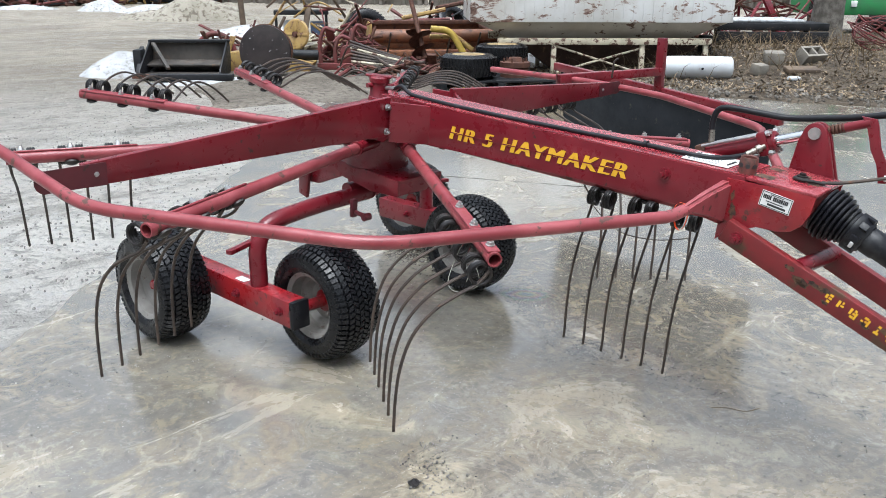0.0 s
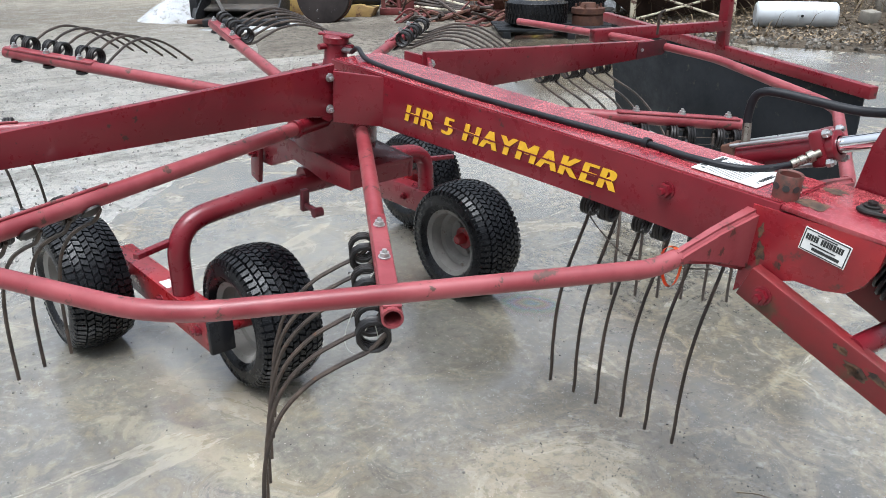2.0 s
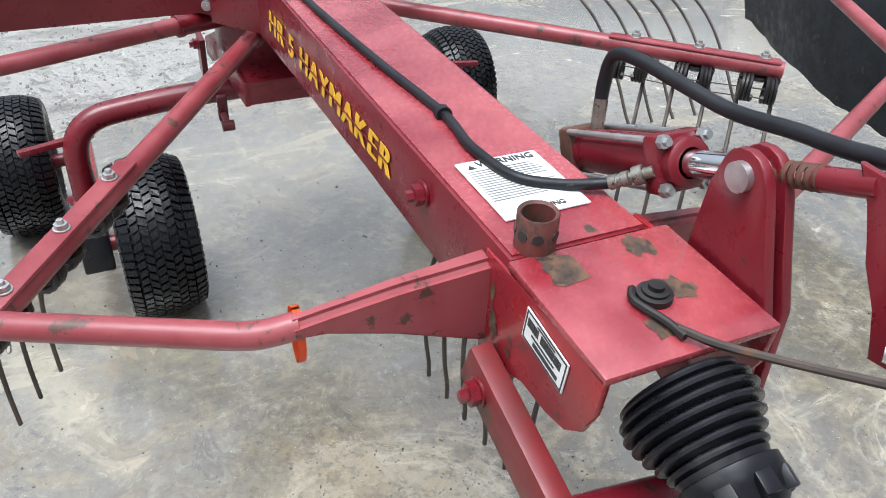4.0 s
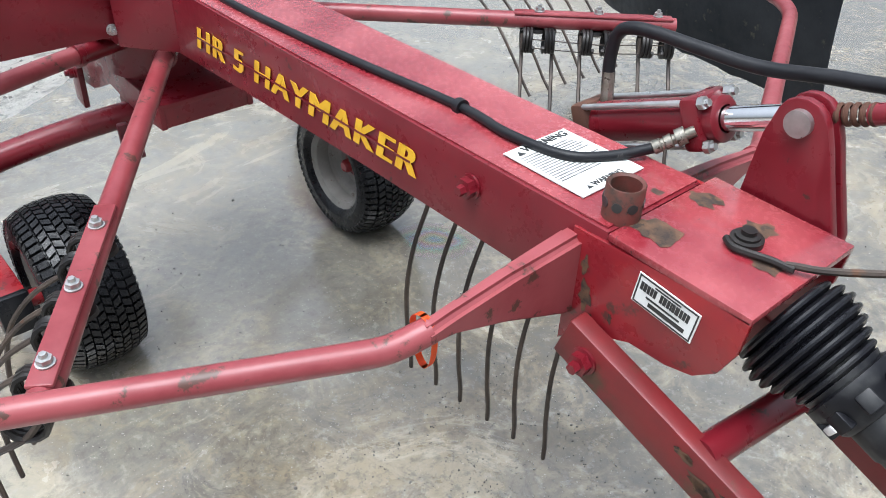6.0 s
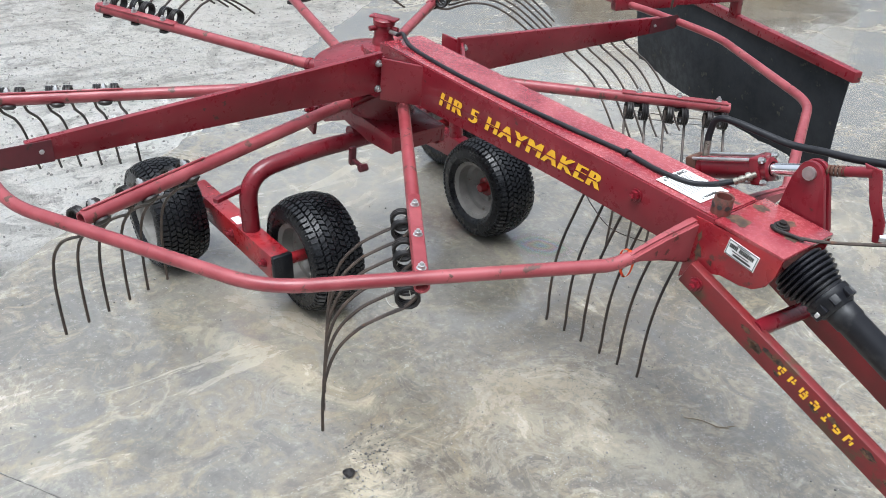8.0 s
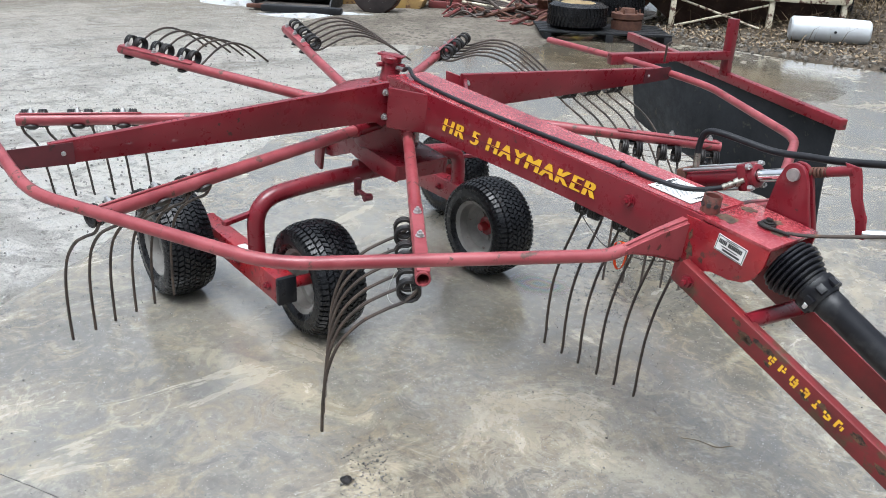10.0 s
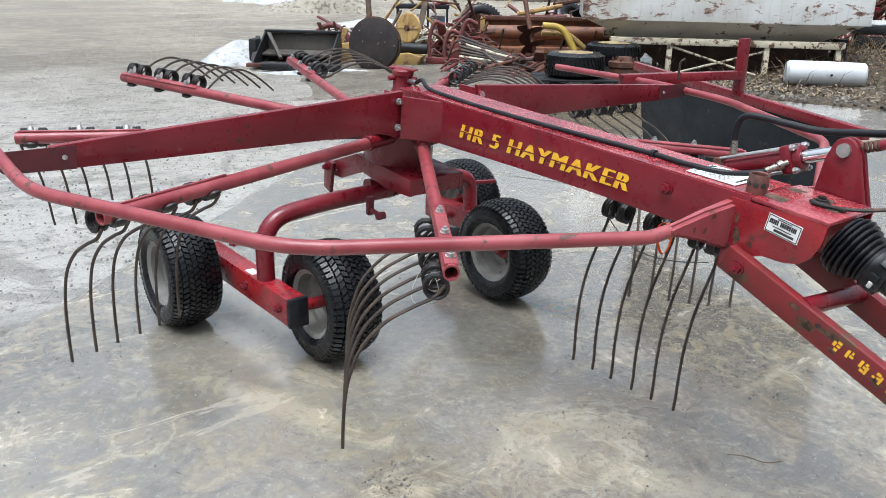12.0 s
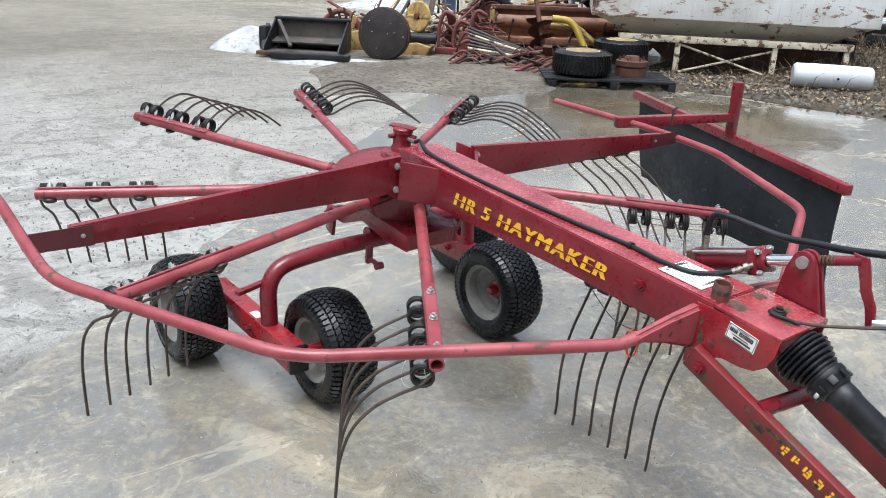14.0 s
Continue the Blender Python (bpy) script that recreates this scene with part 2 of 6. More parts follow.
def concrete():
    m, t, b = shader("wet_concrete")
    big, mid = noise_tex(t, 0.55, 5, 0.6, dist=0.5), noise_tex(t, 1.7, 10, 0.68, dist=1.0)
    fine, grit, speck = noise_tex(t, 26, 8, 0.72), noise_tex(t, 140, 3, 0.6), noise_tex(t, 55, 2, 0.5)
    veins, runs = noise_tex(t, 3.0, 7, 0.6, dist=1.1), stretched(t, 5.0, 9, 0.66, 40, 3.5, 1.2)
    c = mixed(t, ramp(t, big.outputs["Fac"], 0.38, 0.62), (0.115, 0.1, 0.074), (0.155, 0.146, 0.127))
    c = mixed(t, ramp(t, mid.outputs["Fac"], 0.5, 0.64), c, (0.24, 0.205, 0.15))
    c = mixed(t, ramp(t, mid.outputs["Fac"], 0.33, 0.44, (1, 1, 1), (0, 0, 0)), c, (0.12, 0.112, 0.1))
    mottle, coarse = noise_tex(t, 7.0, 9, 0.68, dist=1.4), noise_tex(t, 44, 5, 0.7)
    c = mixed(t, maths(t, "MULTIPLY", ramp(t, mottle.outputs["Fac"], 0.5, 0.62), 0.65), c, (0.265, 0.22, 0.148))
    c = mixed(t, maths(t, "MULTIPLY", ramp(t, mottle.outputs["Fac"], 0.36, 0.45, (1, 1, 1), (0, 0, 0)), 0.5), c, (0.105, 0.1, 0.092))
    rough_zone = maths(t, "MULTIPLY", ramp(t, coarse.outputs["Fac"], 0.5, 0.62), ramp(t, big.outputs["Fac"], 0.46, 0.58, (1, 1, 1), (0.25, 0.25, 0.25)))
    c = mixed(t, maths(t, "MULTIPLY", rough_zone, 0.65), c, (0.09, 0.083, 0.072))
    vein = maths(t, "ABSOLUTE", maths(t, "SUBTRACT", veins.outputs["Fac"], 0.5), 0)
    vein = maths(t, "MULTIPLY", ramp(t, vein, 0.004, 0.028, (1, 1, 1), (0, 0, 0)), ramp(t, mid.outputs["Fac"], 0.46, 0.6))
    c = mixed(t, maths(t, "MULTIPLY", vein, 0.4), c, (0.44, 0.4, 0.32))
    silt = maths(t, "MULTIPLY", ramp(t, runs.outputs["Fac"], 0.56, 0.66), ramp(t, big.outputs["Fac"], 0.4, 0.55))
    c = mixed(t, maths(t, "MULTIPLY", silt, 0.5), c, (0.4, 0.355, 0.265))
    for spot, size, amount in (((1.02, -0.22, 0), 0.75, 0.38), ((0.45, -0.75, 0), 0.6, 0.3), ((1.75, 0.75, 0), 0.7, 0.3)):
        place, near = t.nodes.new("ShaderNodeTexCoord"), t.nodes.new("ShaderNodeVectorMath")
        near.operation = "DISTANCE"
        near.inputs[1].default_value = spot
        t.links.new(place.outputs["Object"], near.inputs[0])
        reach = ramp(t, maths(t, "ADD", near.outputs["Value"], maths(t, "MULTIPLY", mid.outputs["Fac"], 0.4)), size * 0.35, size, (1, 1, 1), (0, 0, 0))
        trail = ramp(t, maths(t, "ABSOLUTE", maths(t, "SUBTRACT", mottle.outputs["Fac"], 0.5), 0), 0.0, 0.05, (1, 1, 1), (0, 0, 0))
        c = mixed(t, maths(t, "MULTIPLY", maths(t, "MULTIPLY", trail, reach), amount), c, (0.42, 0.37, 0.28))
    for spot, turn, long, wide, amount in (((1.15, -0.87, 0), -39, 0.5, 0.11, 0.8), ((0.35, -0.66, 0), 22, 0.55, 0.07, 0.55), ((1.25, -0.05, 0), 30, 0.5, 0.09, 0.4)):
        place, shift, near = t.nodes.new("ShaderNodeTexCoord"), t.nodes.new("ShaderNodeMapping"), t.nodes.new("ShaderNodeVectorMath")
        shift.vector_type = "TEXTURE"
        shift.inputs["Location"].default_value, shift.inputs["Rotation"].default_value, shift.inputs["Scale"].default_value = spot, (0, 0, radians(turn)), (long, wide, 1)
        near.operation = "LENGTH"
        t.links.new(place.outputs["Object"], shift.inputs["Vector"])
        t.links.new(shift.outputs[0], near.inputs[0])
        edge = maths(t, "ADD", near.outputs["Value"], maths(t, "MULTIPLY", maths(t, "SUBTRACT", mottle.outputs["Fac"], 0.5), 5.0))
        c = mixed(t, maths(t, "MULTIPLY", ramp(t, edge, 0.3, 1.3, (1, 1, 1), (0, 0, 0)), amount), c, (0.4, 0.35, 0.25))
    # pale silt, with the sky's sheen on the wet film painted in
    for spot, size, amount in (((-0.32, -0.02, 0), 1.9, 0.4), ((-1.1, 2.0, 0), 2.2, 0.45)):
        place, near = t.nodes.new("ShaderNodeTexCoord"), t.nodes.new("ShaderNodeVectorMath")
        near.operation = "DISTANCE"
        near.inputs[1].default_value = spot
        t.links.new(place.outputs["Object"], near.inputs[0])
        silt_sheen = ramp(t, maths(t, "ADD", near.outputs["Value"], maths(t, "MULTIPLY", maths(t, "SUBTRACT", mid.outputs["Fac"], 0.5), 2.0)), size * 0.25, size, (1, 1, 1), (0, 0, 0))
        c = mixed(t, maths(t, "MULTIPLY", silt_sheen, amount), c, (0.3, 0.28, 0.238))
    c = mixed(t, maths(t, "MULTIPLY", ramp(t, fine.outputs["Fac"], 0.52, 0.68), 0.5), c, (0.1, 0.092, 0.078))
    c = mixed(t, maths(t, "MULTIPLY", ramp(t, fine.outputs["Fac"], 0.32, 0.45, (1, 1, 1), (0, 0, 0)), 0.5), c, (0.33, 0.31, 0.27))
    c = mixed(t, ramp(t, grit.outputs["Fac"], 0.66, 0.72), c, (0.42, 0.39, 0.34))
    c = mixed(t, ramp(t, speck.outputs["Fac"], 0.74, 0.78), c, (0.04, 0.037, 0.032))
    t.links.new(c, b.inputs["Base Color"])
    dry = maths(t, "MAXIMUM", silt, ramp(t, mid.outputs["Fac"], 0.52, 0.66))
    wet = mixed(t, dry, ramp(t, fine.outputs["Fac"], 0.35, 0.65, (0.1,) * 3, (0.22,) * 3), (0.36, 0.36, 0.36))
    t.links.new(wet, b.inputs["Roughness"])
    b.inputs["IOR"].default_value = 1.6
    film = mixed(t, dry, (1.0, 1.0, 1.0), (0.15, 0.15, 0.15))
    t.links.new(film, b.inputs["Coat Weight"])
    b.inputs["Coat Roughness"].default_value = 0.13
    h = maths(t, "ADD", maths(t, "MULTIPLY", fine.outputs["Fac"], 0.35), maths(t, "ADD", maths(t, "MULTIPLY", veins.outputs["Fac"], 0.9), runs.outputs["Fac"]))
    bumped(t, b, h, 0.1, 0.009)
    return m


def mud():
    m, t, b = shader("gravelly_mud")
    big, mid = noise_tex(t, 0.22, 6, 0.62, dist=0.8), noise_tex(t, 2.2, 10, 0.74, dist=0.8)
    ruts, fine, grain = stretched(t, 1.0, 11, 0.74, 65, 3.5, 0.8), noise_tex(t, 9, 10, 0.8), noise_tex(t, 42, 6, 0.75)
    dents = noise_tex(t, 13, 4, 0.55, dist=0.6)
    # near mud is pale with painted sky sheen, the far yard wet and brown
    place, where = t.nodes.new("ShaderNodeTexCoord"), t.nodes.new("ShaderNodeVectorMath")
    where.operation = "DISTANCE"
    where.inputs[1].default_value = (-0.6, -1.6, 0)
    t.links.new(place.outputs["Object"], where.inputs[0])
    far = ramp(t, maths(t, "ADD", maths(t, "MULTIPLY", where.outputs["Value"], 0.04), maths(t, "MULTIPLY", big.outputs["Fac"], 0.2)), 0.2, 0.52)
    pale = mixed(t, ramp(t, big.outputs["Fac"], 0.42, 0.58), (0.84, 0.81, 0.75), (0.76, 0.72, 0.65))
    brown = mixed(t, ramp(t, big.outputs["Fac"], 0.42, 0.58), (0.4, 0.35, 0.27), (0.27, 0.23, 0.172))
    c = mixed(t, far, pale, brown)
    c = mixed(t, maths(t, "MULTIPLY", ramp(t, ruts.outputs["Fac"], 0.52, 0.6), 0.55), c, (0.27, 0.245, 0.205))
    c = mixed(t, maths(t, "MULTIPLY", ramp(t, mid.outputs["Fac"], 0.53, 0.6), 0.5), c, (0.26, 0.24, 0.205))
    c = mixed(t, maths(t, "MULTIPLY", ramp(t, dents.outputs["Fac"], 0.57, 0.66), 0.5), c, (0.2, 0.18, 0.15))
    c = mixed(t, maths(t, "MULTIPLY", ramp(t, fine.outputs["Fac"], 0.55, 0.62), 0.4), c, (0.15, 0.137, 0.115))
    c = mixed(t, maths(t, "MULTIPLY", ramp(t, fine.outputs["Fac"], 0.39, 0.46, (1, 1, 1), (0, 0, 0)), 0.6), c, mixed(t, far, (0.75, 0.735, 0.71), (0.5, 0.47, 0.42)))
    c = mixed(t, maths(t, "MULTIPLY", ramp(t, grain.outputs["Fac"], 0.57, 0.65), 0.4), c, (0.13, 0.12, 0.1))
    t.links.new(c, b.inputs["Base Color"])
    t.links.new(ramp(t, mid.outputs["Fac"], 0.4, 0.58, (0.3,) * 3, (0.75,) * 3), b.inputs["Roughness"])
    b.inputs["Specular IOR Level"].default_value = 0.5
    low = maths(t, "SUBTRACT", maths(t, "ADD", fine.outputs["Fac"], maths(t, "MULTIPLY", grain.outputs["Fac"], 0.3)), maths(t, "MULTIPLY", ramp(t, dents.outputs["Fac"], 0.52, 0.66), 0.35))
    bumped(t, b, maths(t, "ADD", low, maths(t, "ADD", mid.outputs["Fac"], ruts.outputs["Fac"])), 1.0, 0.1)
    return m


SOIL = surface("dark_leafy_soil", (0.058, 0.044, 0.03), (0.095, 0.075, 0.053), (0.7, 0.95), 2.0, spots=(0.035, 0.028, 0.02), spot_scale=14, spot_at=(0.52, 0.6), bump=1.0, depth=0.05, spec=0.2)
YARDDIRT = surface("dark_gravelly_dirt", (0.095, 0.079, 0.059), (0.17, 0.148, 0.118), (0.6, 0.9), 1.6, spots=(0.07, 0.06, 0.048), spot_scale=16, spot_at=(0.5, 0.6), bump=0.9, depth=0.04, spec=0.3)
CONCRETE, MUD, WAGON = concrete(), mud(), wagon_paint()


# ---- mesh helpers ----
I4 = Matrix.Identity(4)


def mesh_of(name, bm, material, smooth=40):
    bmesh.ops.recalc_face_normals(bm, faces=bm.faces)
    me = bpy.data.meshes.new(name)
    bm.to_mesh(me)
    bm.free()
    for m in material if isinstance(material, list) else [material]:
        me.materials.append(m)
    if smooth:
        me.shade_smooth()
        me.set_sharp_from_angle(angle=radians(smooth))
    return me


def part(name, bm, material, parent, label="", smooth=40):
    ob = new(name, mesh_of(name, bm, material, smooth))
    ob.parent = parent
    return tagged(ob, label)


def thing(name, label, category, group="", at=(0, 0, 0), rz=0.0):
    ob = new(name)
    ob.matrix_world = Matrix.Translation(at) @ Matrix.Rotation(radians(rz), 4, "Z")
    return tagged(ob, label, category, group)


def solid(name, bm, material, label, category, group="", kind="", smooth=40):
    return tagged(new(name, mesh_of(name, bm, material, smooth)), label, category, group, kind)


def add_box(bm, lo, hi, m=I4, bevel=0.004):
    r = bmesh.ops.create_cube(bm, size=1)
    for v in r["verts"]:
        v.co = Vector([a + (b - a) * (c + 0.5) for a, b, c in zip(lo, hi, v.co)])
    if bevel:
        edges = list({e for v in r["verts"] for e in v.link_edges})
        out = bmesh.ops.bevel(bm, geom=edges, offset=bevel, segments=2, affect="EDGES", profile=0.5)
        verts = {v for f in out["faces"] for v in f.verts} | {v for v in r["verts"] if v.is_valid}
    else:
        verts = set(r["verts"])
    todo, seen = list(verts), set(verts)
    while todo:
        for e in todo.pop().link_edges:
            for v in e.verts:
                if v not in seen:
                    seen.add(v)
                    todo.append(v)
    bmesh.ops.transform(bm, matrix=m, verts=list(seen))
    return bm


def box(lo, hi, m=I4, bevel=0.004):
    return add_box(bmesh.new(), lo, hi, m, bevel)


def add_sweep(bm, pts, r, sides=12, m=I4, caps=True, bore=0.0):
    pts = [Vector(p) for p in pts]
    rs = r if isinstance(r, (list, tuple)) else [r] * len(pts)
    n = None
    rings = []
    for i, p in enumerate(pts):
        d = (pts[min(i + 1, len(pts) - 1)] - pts[max(i - 1, 0)]).normalized()
        if n is None:
            n = d.orthogonal().normalized()
        n = (n - d * n.dot(d)).normalized()
        b = d.cross(n)
        rings.append([bm.verts.new(m @ (p + (n * math.cos(a) + b * math.sin(a)) * rs[i])) for a in [2 * math.pi * k / sides for k in range(sides)]])
        axis = d
    for a, b in zip(rings, rings[1:]):
        for k in range(sides):
            bm.faces.new((a[k], a[(k + 1) % sides], b[(k + 1) % sides], b[k]))
    if bore:
        d = axis
        c = pts[-1]
        inner = [bm.verts.new(m @ (c + (m.inverted() @ v.co - c) * bore)) for v in rings[-1]]
        deep = [bm.verts.new(m @ (m.inverted() @ v.co - d * 0.06)) for v in inner]
        for a, b in ((rings[-1], inner), (inner, deep)):
            for k in range(sides):
                bm.faces.new((a[k], a[(k + 1) % sides], b[(k + 1) % sides], b[k]))
        bm.faces.new(deep)
        bm.faces.new(rings[0][::-1])
    elif caps:
        bm.faces.new(rings[0][::-1])
        bm.faces.new(rings[-1])
    return bm


def sweep(pts, r, sides=12, m=I4, caps=True, bore=0.0):
    return add_sweep(bmesh.new(), pts, r, sides, m, caps, bore)


def rounded(pts, radius, steps=6):
    """A polyline with its corners turned into arcs."""
    pts = [Vector(p) for p in pts]
    out = [pts[0]]
    for a, p, b in zip(pts, pts[1:], pts[2:]):
        u, v = (a - p), (b - p)
        r = min(radius, u.length * 0.48, v.length * 0.48)
        u, v = p + u.normalized() * r, p + v.normalized() * r
        for k in range(steps + 1):
            t = k / steps
            out.append(u * (1 - t) ** 2 + p * 2 * t * (1 - t) + v * t * t)
    return out + [pts[-1]]


def curve(pts, steps=8):
    """A smooth line through the points."""
    pts = [Vector(p) for p in pts]
    pts = [2 * pts[0] - pts[1]] + pts + [2 * pts[-1] - pts[-2]]
    out = []
    for a, b, c, d in zip(pts, pts[1:], pts[2:], pts[3:]):
        for k in range(steps):
            t = k / steps
            out.append(0.5 * (2 * b + (c - a) * t + (2 * a - 5 * b + 4 * c - d) * t * t + (3 * b - a - 3 * c + d) * t ** 3))
    return out + [pts[-2]]


def add_lathe(bm, profile, n=32, m=I4):
    """Profile of (radius, height) turned round z."""
    rings = []
    for r, z in profile:
        if r < 1e-6:
            rings.append([bm.verts.new(m @ Vector((0, 0, z)))])
        else:
            rings.append([bm.verts.new(m @ Vector((r * math.cos(2 * math.pi * k / n), r * math.sin(2 * math.pi * k / n), z))) for k in range(n)])
    for a, b in zip(rings, rings[1:]):
        for k in range(n):
            q = [a[k % len(a)], a[(k + 1) % len(a)], b[(k + 1) % len(b)], b[k % len(b)]]
            q = list(dict.fromkeys(q))
            if len(q) > 2:
                bm.faces.new(q)
    return bm


def lathe(profile, n=32, m=I4):
    return add_lathe(bmesh.new(), profile, n, m)


def add_prism(bm, poly, lo, hi, m=I4, bevel=0.003):
    """A polygon in x and z, given depth from lo to hi in y."""
    front = [bm.verts.new(Vector((x, lo, z))) for x, z in poly]
    back = [bm.verts.new(Vector((x, hi, z))) for x, z in poly]
    n = len(poly)
    faces = [bm.faces.new(front), bm.faces.new(back[::-1])]
    for k in range(n):
        faces.append(bm.faces.new((front[k], back[k], back[(k + 1) % n], front[(k + 1) % n])))
    verts = front + back
    if bevel:
        edges = [e for f in faces[:2] for e in f.edges]
        out = bmesh.ops.bevel(bm, geom=edges, offset=bevel, segments=2, affect="EDGES", profile=0.5)
        verts = list({v for f in out["faces"] for v in f.verts} | {v for v in verts if v.is_valid})
    bmesh.ops.transform(bm, matrix=m, verts=verts)
    return bm


def prism(poly, lo, hi, m=I4, bevel=0.003):
    return add_prism(bmesh.new(), poly, lo, hi, m, bevel)


def aim(a, b):
    """A pose at a whose z points to b."""
    d = Vector(b) - Vector(a)
    return Matrix.Translation(a) @ d.to_track_quat("Z", "Y").to_matrix().to_4x4()


def bolt_mesh(r=0.009, h=0.008):
    bm = lathe([(0, 0), (r * 1.35, 0), (r * 1.35, h * 0.25), (r * 1.05, h * 0.3)], 14)
    add_lathe(bm, [(r * 1.1, h * 0.3), (r * 1.1, h * 1.2), (r * 0.6, h * 1.25), (r * 0.55, h * 2.0), (0, h * 2.05)], 6)
    return bm


BOLT = mesh_of("bolt", bolt_mesh(), ZINC)
REDBOLT = mesh_of("bolt", bolt_mesh(0.013, 0.012), RED)


def bolt(parent, m, mesh=BOLT):
    ob = new("bolt", mesh)
    ob.parent = parent
    ob.matrix_basis = m
    return ob


def lift_islands(me):
    bm = bmesh.new()
    bm.from_mesh(me)
    seen, count = set(), 0
    for start in bm.verts:
        if start in seen:
            continue
        todo = [start]
        seen.add(start)
        while todo:
            v = todo.pop()
            v.co.z += 0.0001 * (count % 3)
            for e in v.link_edges:
                w = e.other_vert(v)
                if w not in seen:
                    seen.add(w)
                    todo.append(w)
        count += 1
    bm.to_mesh(me)
    bm.free()


def words(text, size, m, material, parent, shear=0.0, bold=0.0, name="lettering", label="", squeeze=1.0, apart=1.0, widen=0.0):
    cu = bpy.data.curves.new("words", "FONT")
    cu.body, cu.size, cu.shear, cu.offset, cu.extrude, cu.space_character = text, size, shear, bold, 0.0004, apart
    tmp = new("words", cu)
    dg = bpy.context.evaluated_depsgraph_get()
    me = bpy.data.meshes.new_from_object(tmp.evaluated_get(dg))
    bpy.data.objects.remove(tmp)
    if widen:
        bm, one = bmesh.new(), me.copy()
        # neighbouring letters lie a hair above one another where their feet meet
        lift_islands(one)
        one.transform(Matrix.Translation((-widen, 0, 0)))
        for k in range(3):
            bm.from_mesh(one)
            one.transform(Matrix.Translation((widen, 0, 0.0002)))
        bm.to_mesh(me)
        bm.free()
        bpy.data.meshes.remove(one)
    me.transform(m @ Matrix.Diagonal((squeeze, 1, 1, 1)))
    me.materials.clear()
    me.materials.append(material)
    me.name = name
    ob = new(name, me)
    ob.parent = parent
    return tagged(ob, label)


# ---- ground ----
SIDE, FAR = Vector((0.963, 0.269)), Vector((-0.269, 0.963))


def far_bank(x, y):
    """The soil behind the slab rises a little."""
    d = (x + 4.4) * FAR.x + (y - 6.6) * FAR.y
    along = (x + 4.4) * SIDE.x + (y - 6.6) * SIDE.y
    k = min(max((d - 1.0) / 2.2, 0), 1)
    side = min(max((along + 0.5) / 2.5, 0), 1)
    return 0.3 * k * k * (3 - 2 * k) * side


def ground():
    xs = [-400, -150, -70, -45] + [-30 + i * 0.5 for i in range(60)] + [0.25 * i for i in range(0, 33)] + [10, 14, 20, 40, 100, 400]
    ys = [-400, -100, -40, -20, -12] + [-8 + i * 0.5 for i in range(16)] + [0.25 * i for i in range(0, 65)] + [17 + i for i in range(20)] + [45, 70, 150, 400]
    bm = bmesh.new()
    grid = []
    for x in xs:
        row = []
        for y in ys:
            z = -0.014 + far_bank(x, y)
            if abs(x) < 60 and abs(y) < 60:
                z += 0.012 * noise.noise(Vector((x * 0.7, y * 0.7, 0))) * (1 if x < -6 else 0.3) + (0.05 * noise.noise(Vector((x * 1.3, y * 1.3, 4))) if far_bank(x, y) > 0.02 else 0)
            row.append(bm.verts.new((x, y, z)))
        grid.append(row)
    for a, b in zip(grid, grid[1:]):
        for k in range(len(ys) - 1):
            bm.faces.new((a[k], b[k], b[k + 1], a[k + 1]))
    solid("ground", bm, MUD, "packed gravel and mud yard, damp and rutted", "ground", kind="structure", smooth=60)


ground()


def lay_sheet(name, corners, material, label, lift):
    """A patch of other soil that follows the ground, with a ragged rim."""
    bm = bmesh.new()
    n = 40
    a, b, c, d = [Vector(p) for p in corners]
    grid = []
    for i in range(n + 1):
        row = []
        for j in range(n + 1):
            u, v = i / n, j / n
            p = a.lerp(b, u).lerp(d.lerp(c, u), v)
            w = 0.35 * noise.noise(Vector((p.x * 1.1, p.y * 1.1, 3)))
            p = p + Vector((w, 0.35 * noise.noise(Vector((p.x * 1.1, p.y * 1.1, 9)))))
            rim = min(u, v, 1 - u, 1 - v)
            row.append(bm.verts.new((p.x, p.y, far_bank(p.x, p.y) + (lift + 0.03 * noise.noise(Vector((p.x * 2, p.y * 2, 1)))) * min(rim * 8, 1) - 0.05 * (rim < 0.001))))
        grid.append(row)
    for r, s in zip(grid, grid[1:]):
        for k in range(n):
            bm.faces.new((r[k], s[k], s[k + 1], r[k + 1]))
    solid(name, bm, material, label, "ground", kind="structure", smooth=60)


lay_sheet("soil_bank", ((-4.83, 6.45), (8.07, 10.1), (4.5, 20.0), (-9.0, 14.5)), SOIL, "dark soil bank with leaf litter beyond the slab", 0.035)
lay_sheet("yard_dirt", ((-5.3, 2.35), (-4.3, 4.75), (-7.5, 13.0), (-14.0, 8.0)), YARDDIRT, "dark gravelly dirt under the scrap", 0.03)


